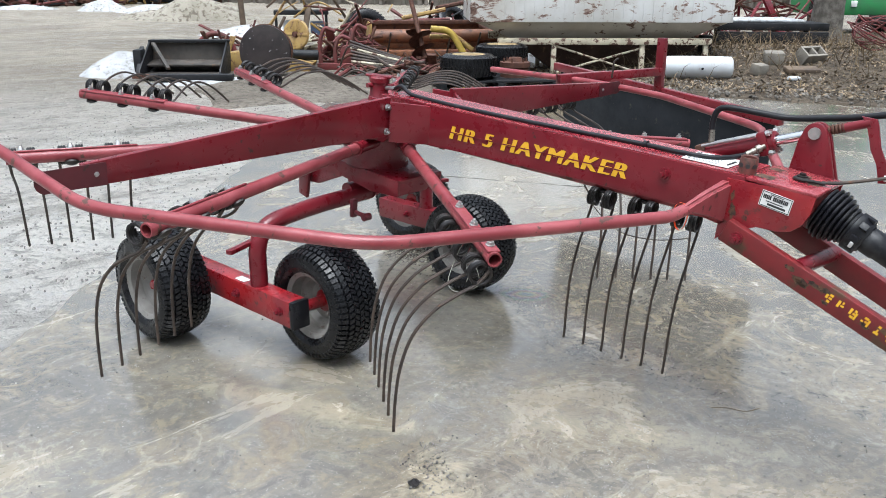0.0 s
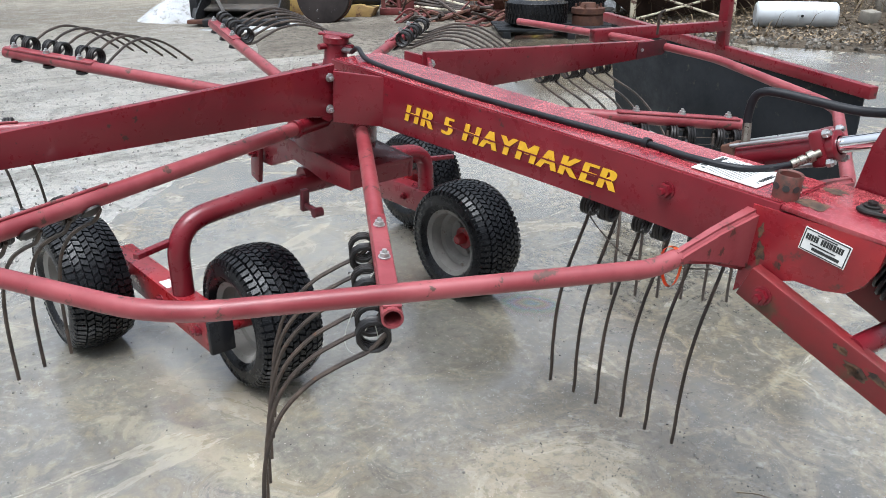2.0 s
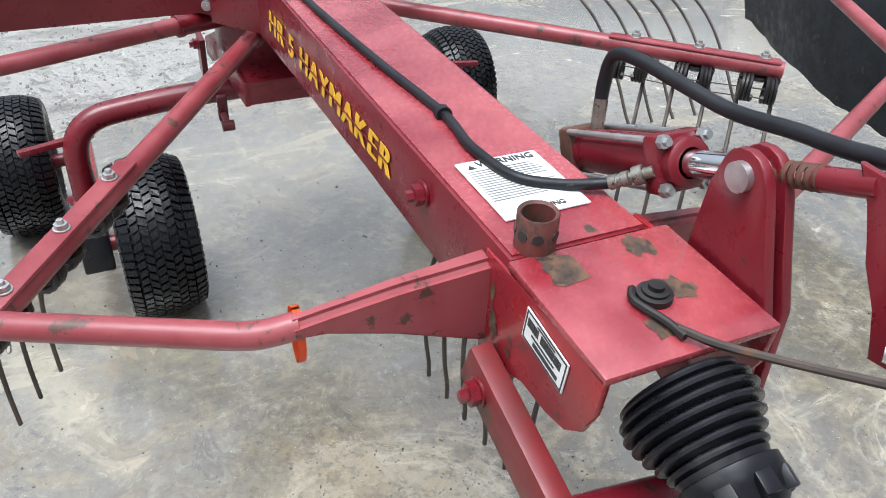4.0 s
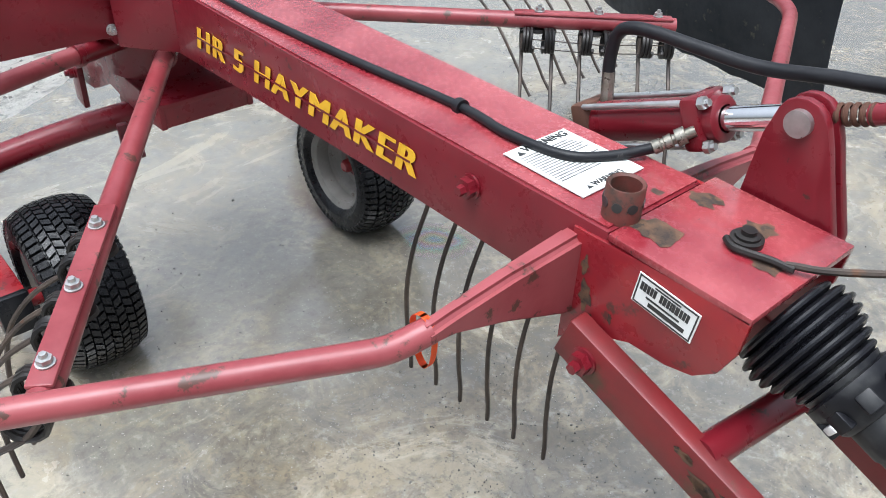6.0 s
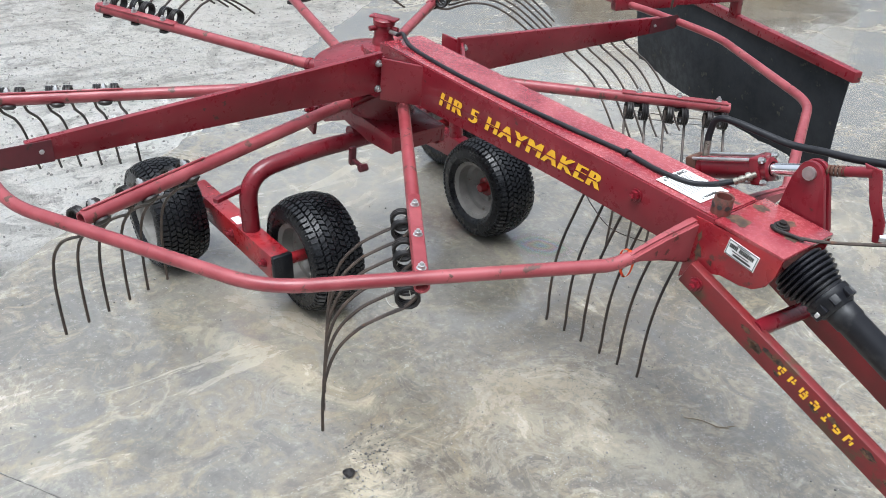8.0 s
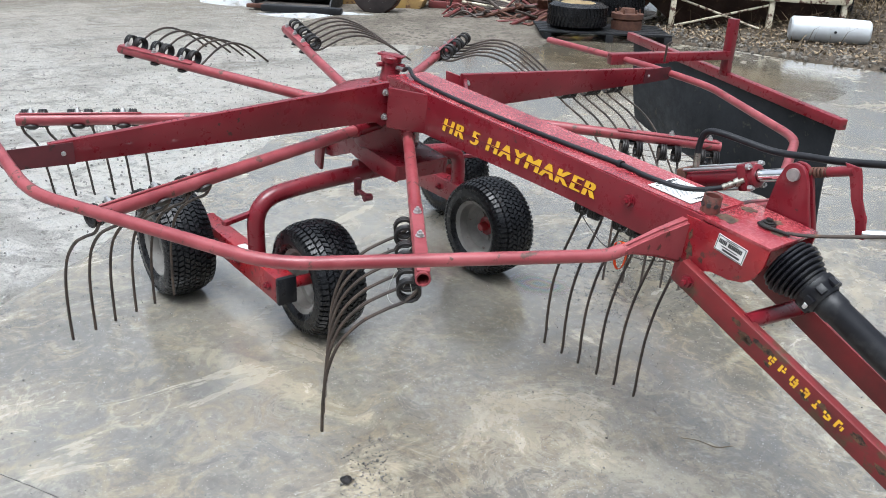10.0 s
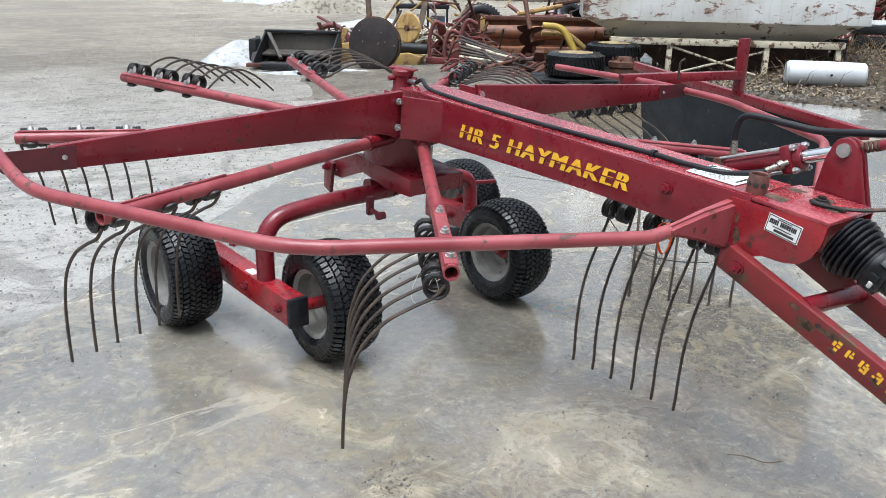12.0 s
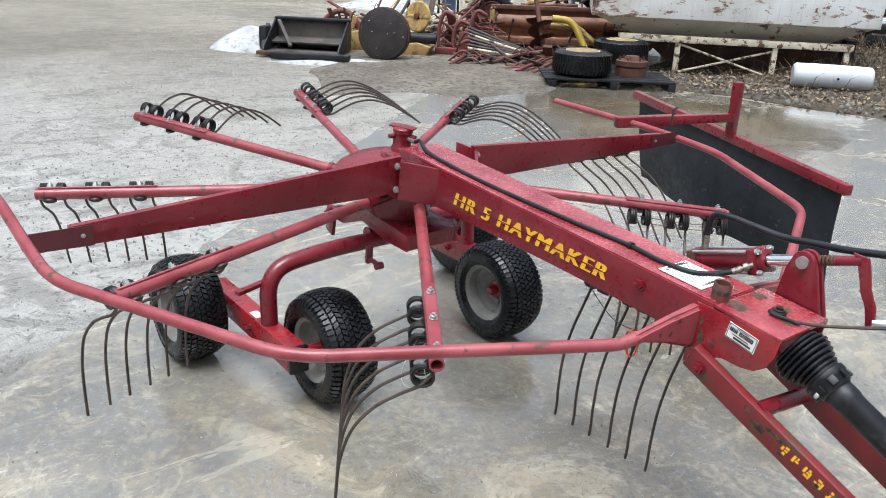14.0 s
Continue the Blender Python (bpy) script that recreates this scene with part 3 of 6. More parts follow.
def slab():
    rnd = random.Random(4)
    a, b = Vector((3.4, -6.15)), Vector((-5.6, 4.5))
    rim = []
    for k in range(120):
        p = a.lerp(b, k / 119)
        rim.append((p.x + rnd.uniform(-0.02, 0.02), p.y + rnd.uniform(-0.02, 0.02)))
    for c, d in (((-5.6, 4.5), (-4.4, 6.6)), ((-4.4, 6.6), (7.0, 9.8))):
        for k in range(1, 60):
            t = k / 59
            rim.append((c[0] + (d[0] - c[0]) * t + rnd.uniform(-0.05, 0.05), c[1] + (d[1] - c[1]) * t + rnd.uniform(-0.05, 0.05)))
    rim += [(16, 12), (16, -8)]
    bm = bmesh.new()
    top = [bm.verts.new((x, y, 0)) for x, y in rim]
    low = [bm.verts.new((x, y, -0.03)) for x, y in rim]
    bm.faces.new(top)
    n = len(rim)
    for k in range(n):
        bm.faces.new((top[k], low[k], low[(k + 1) % n], top[(k + 1) % n]))
    solid("concrete_slab", bm, CONCRETE, "worn wet concrete slab with silt stains", "slab", kind="structure", smooth=0)
    crack = bmesh.new()
    pts = [(0.1 + 0.35 * k + rnd.uniform(-0.01, 0.01), -1.63 + 0.19 * k + rnd.uniform(-0.012, 0.012), 0.001) for k in range(-6, 8)]
    add_sweep(crack, pts, 0.0022, 5)
    far = [(-1.50 + 0.113 * k + rnd.uniform(-0.012, 0.012), 2.03 + 0.056 * k + rnd.uniform(-0.012, 0.012), 0.001) for k in range(-6, 17)]
    add_sweep(crack, far, 0.003, 5)
    solid("slab_joint", crack, GRIT, "dirt-filled joint in the concrete slab", "joint", kind="structure")


slab()


def puddle(points, z):
    bm = bmesh.new()
    top = curve([(x, y, z) for x, y in points] + [(*points[0], z)], 10)[:-1]
    bm.faces.new([bm.verts.new(p) for p in top])
    solid("puddle", bm, WATER, "shallow puddle on the concrete slab", "puddle", kind="structure", smooth=0)


# outline follows the brown reflection of bank and wagon
puddle([(-4.4, 4.7), (-3.7, 4.1), (-2.9, 3.7), (-2.3, 3.2), (-1.7, 3.1), (-1.2, 3.6), (-0.9, 4.3), (-1.05, 5.1), (-1.2, 5.9), (-1.6, 6.7), (-2.2, 6.75), (-3.0, 6.6), (-4.2, 6.3), (-4.75, 5.5)], 0.004)


def oil_film():
    m, t, b = shader("oil_film")
    out = t.nodes["Material Output"]
    clear, mix = t.nodes.new("ShaderNodeBsdfTransparent"), t.nodes.new("ShaderNodeMixShader")
    gloss = t.nodes.new("ShaderNodeBsdfPrincipled")
    gloss.inputs["Base Color"].default_value = (0.16, 0.155, 0.14, 1)
    gloss.inputs["Roughness"].default_value = 0.12
    gloss.inputs["Thin Film IOR"].default_value = 1.9
    place, away = t.nodes.new("ShaderNodeTexCoord"), t.nodes.new("ShaderNodeVectorMath")
    away.operation = "LENGTH"
    t.links.new(place.outputs["Object"], away.inputs[0])
    wobble = noise_tex(t, 9, 4, 0.5)
    far = maths(t, "ADD", away.outputs["Value"], maths(t, "MULTIPLY", wobble.outputs["Fac"], 0.08))
    t.links.new(maths(t, "ADD", maths(t, "MULTIPLY", far, 2300), 80), gloss.inputs["Thin Film Thickness"])
    t.links.new(ramp(t, far, 0.08, 0.2, (0.6, 0.6, 0.6), (0, 0, 0)), mix.inputs[0])
    t.links.new(clear.outputs[0], mix.inputs[1])
    t.links.new(gloss.outputs[0], mix.inputs[2])
    t.links.new(mix.outputs[0], out.inputs["Surface"])
    t.nodes.remove(b)
    bm = bmesh.new()
    bmesh.ops.create_circle(bm, cap_ends=True, segments=40, radius=0.2)
    ob = solid("oil_film", bm, m, "faint rainbow oil film on wet concrete", "oil film", kind="structure", smooth=0)
    ob.matrix_world = Matrix.Translation((0.26, 0.6, 0.003)) @ Matrix.Rotation(radians(30), 4, "Z") @ Matrix.Diagonal((1.0, 0.7, 1, 1))


oil_film()


def pebble_mesh(name, spots, rnd):
    """Many small faceted stones in one mesh, from (x, y, z, size)."""
    bm = bmesh.new()
    bmesh.ops.create_icosphere(bm, subdivisions=1, radius=1)
    base = np.array([v.co[:] for v in bm.verts])
    tris = np.array([[v.index for v in f.verts] for f in bm.faces])
    bm.free()
    verts, faces = [], []
    for k, (x, y, z, s) in enumerate(spots):
        turn = np.array(Euler((rnd.random() * 6, rnd.random() * 6, rnd.random() * 6)).to_matrix())
        verts.append((base * (s, s * rnd.uniform(0.6, 1), s * rnd.uniform(0.5, 0.8))) @ turn.T + (x, y, z))
        faces.append(tris + k * len(base))
    me = bpy.data.meshes.new(name)
    me.from_pydata(np.concatenate(verts).tolist(), [], np.concatenate(faces).tolist())
    return me


def stones():
    rnd = random.Random(7)
    spots = []
    for _ in range(4200):
        k, off = rnd.uniform(-2.3, 6.5), abs(rnd.gauss(0, 1.8))
        spots.append((-0.78 - 1.22 * k - off * 0.764, -1.22 + 1.44 * k - off * 0.645, -0.011, rnd.uniform(0.003, 0.011)))
    tagged(new("loose_gravel", pebble_mesh("loose_gravel", spots, rnd)), "small pale gravel pressed into the mud", "gravel", kind="stuff").data.materials.append(GRAVEL)
    spots = []
    for _ in range(2600):
        t, off = rnd.uniform(-0.8, 8.0), abs(rnd.gauss(0.9, 0.45))
        x, y = -4.4 + 0.963 * t - 0.269 * off, 6.6 + 0.269 * t + 0.963 * off
        s = rnd.choice((0.012, 0.016, 0.02, 0.025, 0.04)) * rnd.uniform(0.6, 1.2)
        spots.append((x, y, far_bank(x, y) + 0.012 + s * 0.3, s))
    for _ in range(2500):
        x, y = rnd.uniform(-9.0, -4.6), rnd.uniform(3.9, 7.5)
        if y > 3.6 + (x + 7.6) * 1.1 and x * 0.645 - y * 0.764 < -0.645 * 0.78 + 0.764 * 1.22 - 0.9 and y < 6.6 + (x + 4.4) * 0.9:
            spots.append((x, y, 0.016, rnd.uniform(0.006, 0.016)))
    tagged(new("loose_stones", pebble_mesh("loose_stones", spots, rnd)), "loose grey stones along the edges of the slab", "stones", kind="stuff").data.materials.append(STONE)
    spots = [(rnd.uniform(-0.6, 2.6), rnd.uniform(-2.2, 3.0), 0.001, abs(rnd.gauss(0, 0.0016)) + 0.0009) for _ in range(4200)]
    for _ in range(3000):
        x, y = rnd.gauss(1.15, 0.33), rnd.gauss(0.1, 0.3)
        spots.append((x, y, 0.001, abs(rnd.gauss(0, 0.0011)) + 0.0006))
    for _ in range(900):
        u = rnd.random()
        spots.append((0.8 + 0.65 * u + rnd.gauss(0, 0.045), -0.58 - 0.52 * u + rnd.gauss(0, 0.045), 0.004, abs(rnd.gauss(0, 0.0018)) + 0.001))
    tagged(new("slab_grit", pebble_mesh("slab_grit", spots, rnd)), "scattered grit and pebbles on wet concrete", "grit", kind="stuff").data.materials.append(GRIT)


stones()


def twig():
    bm = sweep(curve([(1.30, 0.22, 0.005), (1.34, 0.25, 0.007), (1.39, 0.27, 0.006), (1.42, 0.31, 0.012)]), 0.0013, 6)
    add_sweep(bm, curve([(1.37, 0.265, 0.006), (1.39, 0.255, 0.012), (1.415, 0.28, 0.014)]), 0.0009, 6)
    solid("twig", bm, STRAW, "thin dry twig lying on the concrete", "twig")
    rnd = random.Random(3)
    bm = bmesh.new()
    bmesh.ops.create_icosphere(bm, subdivisions=2, radius=0.016)
    for v in bm.verts:
        v.co = v.co * rnd.uniform(0.5, 1.35)
        v.co.z = v.co.z * 0.5 + 0.008
        v.co += Vector((0.897, -0.733, 0))
    solid("mud_clod", bm, COIL, "small dark clod of mud on the concrete", "clod")


twig()


# ---- the hay rake: tilted machine frame ----
RAKE = thing("hay_rake", "red single-rotor hay rake with spring tines, worn paint, on four tyres", "hay rake")
ML = Matrix.Translation((-0.019, 0, 0.764)) @ Matrix.Rotation(radians(5.4), 4, "Y")


def beam():
    bm = bmesh.new()
    poly = [(0.14, 0.02), (0.3, 0.036), (0.7, 0.064), (1.0, 0.082), (1.34, 0.096), (1.445, 0.1), (1.445, 0.214), (1.0, 0.198), (0.6, 0.184), (0.2, 0.172), (0.1, 0.168)]
    add_prism(bm, poly, -0.085, 0.085, ML, 0.006)
    ob = part("main_beam", bm, RED, RAKE, "wide tapered box beam, top faded and tinted with sky sheen")
    side = [(1.4, 0.03), (1.44, 0.07), (1.5, 0.098), (1.548, 0.098), (1.582, 0.108), (1.606, 0.13), (1.62, 0.165), (1.624, 0.212), (1.4, 0.2)]
    # cover and top plate take the red paled by painted sky sheen
    part("hitch_cover", box((1.447, -0.0885, 0.206), (1.624, 0.106, 0.2155), ML, 0.002), FADEDSHEEN, RAKE, "flat cover plate with rust patches")
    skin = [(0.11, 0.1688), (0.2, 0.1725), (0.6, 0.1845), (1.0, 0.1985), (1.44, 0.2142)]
    part("top_plate", prism(skin + [(x, z + 0.0022) for x, z in skin[::-1]], -0.08, 0.08, ML, 0), FADEDSHEEN, ob, "faded wet top of the beam with painted sky sheen", 0)
    for lo, hi in ((-0.0885, -0.0805), (0.098, 0.106)):
        part("hitch_cheek", prism(side, lo, hi, ML, 0.002), BRIGHT, RAKE, "sheet steel cheek with a rounded corner")
    for y in (-1, 1):
        bm = prism([(0.13, 0.025), (0.2, 0.025), (0.235, 0.05), (0.235, 0.176), (0.12, 0.17)], 0.0, 0.012, ML @ Matrix.Translation((0, y * 0.16, 0)))
        add_prism(bm, [(0, 0.035), (0.142, 0.04), (0.142, 0.173), (0, 0.174)], -0.006, 0.006, ML @ Matrix.Translation((0.232, y * 0.163, 0)) @ Matrix.Rotation(y * radians(-36.5), 4, "Z"))
        part("gusset_plate", bm, RED, RAKE)
    bolt(ob, ML @ Matrix.Translation((1.228, -0.086, 0.165)) @ Matrix.Rotation(radians(90), 4, "X"), REDBOLT)
    return ob


BEAM = beam()
face = ML @ Matrix.Translation((0.44, -0.0868, 0.0855)) @ Matrix.Rotation(radians(90), 4, "X") @ Matrix.Rotation(radians(3.0), 4, "Z")
words("HR 5 HAYMAKER", 0.062, face, YELLOW, BEAM, 0.25, 0.0, "lettering", "yellow stencil-style model lettering", 1.26, 1.17, 0.0034)
part("stencil_cut", box((-0.004, 0.019, 0.0002), (0.665, 0.0225, 0.0013), face, 0), RED, BEAM, "thin red gap through the lettering")


def warning_decal():
    m = ML @ Matrix.Translation((1.318, 0.0, 0.2138)) @ Matrix.Rotation(radians(-1.6), 4, "Y")
    ob = part("warning_decal", box((-0.066, -0.058, 0), (0.066, 0.05, 0.0016), m, 0), PAPER, RAKE, "scuffed white warning decal with black print")
    turn = m @ Matrix.Translation((-0.05, -0.048, 0.0022)) @ Matrix.Rotation(radians(90), 4, "Z")
    words("WARNING", 0.0175, turn @ Matrix.Translation((0.014, 0, 0)), INK, ob, 0, 0.0002, "print", "", 0.9)
    for q, s in (((-0.05, -0.043), 0.007), ((0.056, -0.036), 0.005)):
        bm = bmesh.new()
        bm.faces.new([bm.verts.new(m @ Vector((q[0] + s * math.cos(c), q[1] + s * math.sin(c), 0.0024))) for c in (math.pi, math.pi * 5 / 3, math.pi / 3)])
        part("warning_sign", bm, INK, ob, "small black warning triangle", 0)
    turn = m @ Matrix.Translation((0.058, -0.028, 0.0022)) @ Matrix.Rotation(radians(90), 4, "Z")
    words("WARNING", 0.0125, turn, INK, ob, 0, 0.0001, "print", "", 0.85)
    rnd = random.Random(5)
    bm = bmesh.new()
    for k in range(14):
        x = -0.042 + k * 0.0052
        add_box(bm, (x, -0.052, 0.0017), (x + 0.0017, -0.052 + rnd.uniform(0.06, 0.096), 0.0022), m, 0)
    part("print", bm, GREYINK, ob)


warning_decal()


def dealer_decal():
    m = ML @ Matrix.Translation((1.534, -0.0895, 0.172)) @ Matrix.Rotation(radians(90), 4, "X") @ Matrix.Rotation(radians(-6), 4, "Z") @ Matrix.Diagonal((0.84, 0.84, 1, 1))
    ob = part("dealer_decal", box((-0.047, -0.024, 0), (0.047, 0.024, 0.0014), m, 0), PAPER, RAKE, "white rectangular decal with black border and print bars")
    bm = bmesh.new()
    for lo, hi in (((-0.045, 0.0205), (0.045, 0.0225)), ((-0.045, -0.0225), (0.045, -0.0205)), ((-0.045, -0.0225), (-0.043, 0.0225)), ((0.043, -0.0225), (0.045, 0.0225))):
        add_box(bm, (*lo, 0.0014), (*hi, 0.002), m, 0)
    x = -0.04
    for w in (0.005, 0.0055, 0.005, 0.005, 0.005, None, 0.005, 0.006, 0.005, 0.003, 0.005, 0.0065, 0.005, 0.005, 0.005):
        if w:
            add_box(bm, (x, 0.001, 0.0014), (x + w * 0.82, 0.0135, 0.002), m, 0)
        x += (w or 0.005)
    add_box(bm, (-0.028, -0.0065, 0.0014), (0.024, -0.004, 0.002), m, 0)
    add_box(bm, (-0.022, -0.0165, 0.0014), (0.034, -0.0105, 0.002), m, 0)
    add_box(bm, (-0.02, 0.0158, 0.0014), (0.02, 0.0178, 0.002), m, 0)
    part("print", bm, INK, ob)


dealer_decal()


def head_fittings():
    m = ML @ Matrix.Translation((1.432, -0.05, 0.212)) @ Matrix.Diagonal((0.85, 0.85, 0.82, 1))
    bm = lathe([(0.026, 0), (0.026, 0.054), (0.0245, 0.056), (0.0205, 0.053), (0.0195, 0.008), (0, 0.008)], 28, m)
    ob = part("jack_socket", bm, surface("rusted_red_pipe", (0.13, 0.028, 0.022), (0.07, 0.03, 0.02), (0.5, 0.8), 30, spots=(0.04, 0.022, 0.016), spot_scale=60, spot_at=(0.55, 0.62), bump=0.3), RAKE, "rusty open pipe socket with drilled holes")
    for a in (200, 245, 290, 335, 30):
        q = Matrix.Rotation(radians(a), 4, "Z")
        part("drilled_hole", sweep([m @ (q @ Vector((0.025, 0, 0.03))), m @ (q @ Vector((0.0268, 0, 0.03)))], 0.006, 12), INK, ob, "dark drilled hole")
    rnd = random.Random(11)
    for x, y, r in ((1.475, -0.045, 0.03), (1.468, 0.05, 0.022), (1.43, 0.02, 0.009), (1.545, 0.05, 0.018), (1.585, 0.0, 0.022)):
        bm = bmesh.new()
        bm.faces.new([bm.verts.new(ML @ Vector((x + r * math.cos(a) * q, y + r * math.sin(a) * q * 0.8, 0.2162))) for a, q in ((k * 0.42, rnd.uniform(0.6, 1.25)) for k in range(15))])
        part("rust_stain", bm, MUDRUST, RAKE, "flaking rust patch", 0)
    for x, z, r in ((1.432, 0.12, 0.017), (1.44, 0.085, 0.014), (1.425, 0.16, 0.01), (1.47, 0.11, 0.006)):
        bm = bmesh.new()
        bm.faces.new([bm.verts.new(ML @ Vector((x + 0.55 * r * math.cos(a) * q, -0.0893, z + 1.3 * r * math.sin(a) * q))) for a, q in ((k * 0.42, rnd.uniform(0.55, 1.25)) for k in range(15))])
        part("rust_stain", bm, MUDRUST, RAKE, "flaking rust patch", 0)
    bm = lathe([(0.018, 0.0), (0.018, 0.007), (0.0135, 0.008), (0.0135, 0.011), (0.008, 0.012), (0.008, 0.017), (0, 0.017)], 20, ML @ Matrix.Translation((1.548, 0.016, 0.2155)))
    add_sweep(bm, curve([ML @ Vector(p) for p in ((1.533, 0.0, 0.2205), (1.55, -0.009, 0.221), (1.585, 0.0, 0.222), (1.61, 0.004, 0.222))]), 0.0042, 8)
    part("cable_anchor", bm, COIL, RAKE, "oily steel washer and eye")
    pts = curve([ML @ Vector(p) for p in ((1.6, 0.004, 0.223), (1.66, 0.032, 0.236), (1.85, 0.135, 0.3), (2.15, 0.3, 0.41), (2.6, 0.55, 0.54))])
    part("pull_rod", sweep(pts, 0.0042, 8), WIRE, RAKE, "thin dark steel rod")
    for y in (-1, 1):
        bm = bmesh.new()
        rings = []
        for yy, x0, x1, z0, z1 in ((0.088, 1.383, 1.415, 0.075, 0.192), (0.19, 1.385, 1.412, 0.115, 0.183), (0.265, 1.385, 1.409, 0.137, 0.171), (0.3, 1.386, 1.41, 0.141, 0.167)):
            rings.append([bm.verts.new(ML @ Vector((x, y * yy, z))) for x, z in ((x0, z0), (x1, z0), (x1, z1), (x0, z1))])
        for a, b in zip(rings, rings[1:]):
            for k in range(4):
                bm.faces.new((a[k], a[(k + 1) % 4], b[(k + 1) % 4], b[k]))
        bm.faces.new(rings[0])
        bm.faces.new(rings[-1])
        bmesh.ops.bevel(bm, geom=[e for e in bm.edges if abs(e.verts[0].co.y - e.verts[1].co.y) > 0.02], offset=0.008, segments=3, affect="EDGES")
        part("rail_bracket", bm, RAIL, RAKE, "tapered sheet bracket")
    c = ML @ Vector((1.388, -0.293, 0.152))
    loop = [Vector((0.018 * math.cos(a), 0, 0.017 * math.sin(a) if math.sin(a) > 0 else 0.052 * math.sin(a))) for a in [2 * math.pi * i / 30 for i in range(31)]]
    bm = bmesh.new()
    rows = [[bm.verts.new(c + p + Vector((0.003 * math.sin(9 * p.z), s, 0))) for p in loop] for s in (-0.0042, 0.0042)]
    for k in range(30):
        bm.faces.new((rows[0][k], rows[0][k + 1], rows[1][k + 1], rows[1][k]))
    bmesh.ops.solidify(bm, geom=bm.faces[:], thickness=0.0015)
    part("orange_strap", bm, ORANGE, RAKE, "bright orange plastic tag strap round the rail")


head_fittings()


def frame_arms():
    for y in (-1, 1):
        M = ML @ Matrix.Translation((0.2, 0, 0)) @ Matrix.Rotation(radians(90) * y, 4, "Z")
        lo, hi = (0.006, 0.026) if y < 0 else (-0.03, -0.01)
        bm = prism([(0.155, 0.054), (1.22, 0.06), (1.22, 0.122), (0.155, 0.188)], lo, hi, M, 0.003)
        ob = part("frame_arm", bm, RED, RAKE, "tapered folded-sheet side arm")
        lug = [(1.16, 0.06), (1.28, 0.064)] + [(1.312 + 0.03 * math.cos(a), 0.092 + 0.03 * math.sin(a)) for a in [radians(-75 + 22 * k) for k in range(9)]] + [(1.16, 0.121)]
        s = -1 if y < 0 else 1
        part("end_lug", prism(lug, -0.033, -0.0305, M, 0) if s > 0 else prism(lug, 0.0285, 0.0315, M, 0), GRIMY, ob, "dark red bolted end plate")
        side = 0.0315 if y < 0 else -0.033
        for x, z in ((1.187, 0.093),):
            bolt(ob, M @ Matrix.Translation((x, side, z)) @ Matrix.Rotation(radians(-90 if y < 0 else 90), 4, "X") @ Matrix.Diagonal((0.55, 0.55, 0.45, 1)))
        for x, z in ((0.172, 0.156), (0.172, 0.071)):
            bolt(ob, M @ Matrix.Translation((x, 0.0275 if y < 0 else -0.031, z)) @ Matrix.Rotation(radians(-90 if y < 0 else 90), 4, "X"))


frame_arms()


def guard_rails():
    for y in (-1, 1):
        pts = [(1.396, 0.29, 0.154), (1.385, 0.335, 0.142), (1.055, 0.99, 0.12), (0.455, 1.32, 0.096), (0.285, 1.333, 0.113 if y < 0 else 0.092), (0.05, 1.345, 0.135 if y < 0 else 0.085), (-0.587, 1.38, 0.16 if y < 0 else 0.035)]
        part("guard_rail", sweep(rounded([ML @ Vector((x, y * v, z)) for x, v, z in pts], 0.09), 0.0152, 16), RAIL, RAKE, "bent round guard rail in faded red paint")


guard_rails()


def mast():
    prof = [(0.078, 0.085), (0.078, 0.1), (0.07, 0.112), (0.04, 0.12), (0.038, 0.135), (0.034, 0.14), (0.034, 0.185), (0.038, 0.188), (0.038, 0.204), (0.03, 0.21), (0, 0.212)]
    bm = lathe(prof, 28, ML)
    for k in range(6):
        a = k * math.pi / 3
        add_lathe(bm, [(0.009, 0.1), (0.009, 0.112), (0, 0.113)], 6, ML @ Matrix.Translation((0.062 * math.cos(a), 0.062 * math.sin(a), 0)))
    for a in (25, 145, 265):
        add_sweep(bm, [ML @ Matrix.Rotation(radians(a), 4, "Z") @ Vector((r, 0, 0.178)) for r in (0.03, 0.056)], 0.009, 10)
    add_box(bm, (-0.05, -0.02, 0.205), (0.05, 0.02, 0.2135), ML @ Matrix.Rotation(radians(30), 4, "Z"), 0.004)
    part("mast_cap", bm, RED, RAKE, "flanged mast cap with bolts")
    part("rotor_cover", lathe([(0.235, 0.028), (0.24, 0.04), (0.2, 0.066), (0.12, 0.092), (0.07, 0.1), (0, 0.1)], 36, ML), RED, RAKE, "shallow domed rotor cover")
    part("rotor_drum", lathe([(0, -0.125), (0.115, -0.125), (0.125, -0.115), (0.125, -0.04), (0.16, -0.03), (0.16, 0.035), (0.1, 0.045), (0, 0.045)], 36, ML), RED, RAKE, "cylindrical cam drum")


mast()


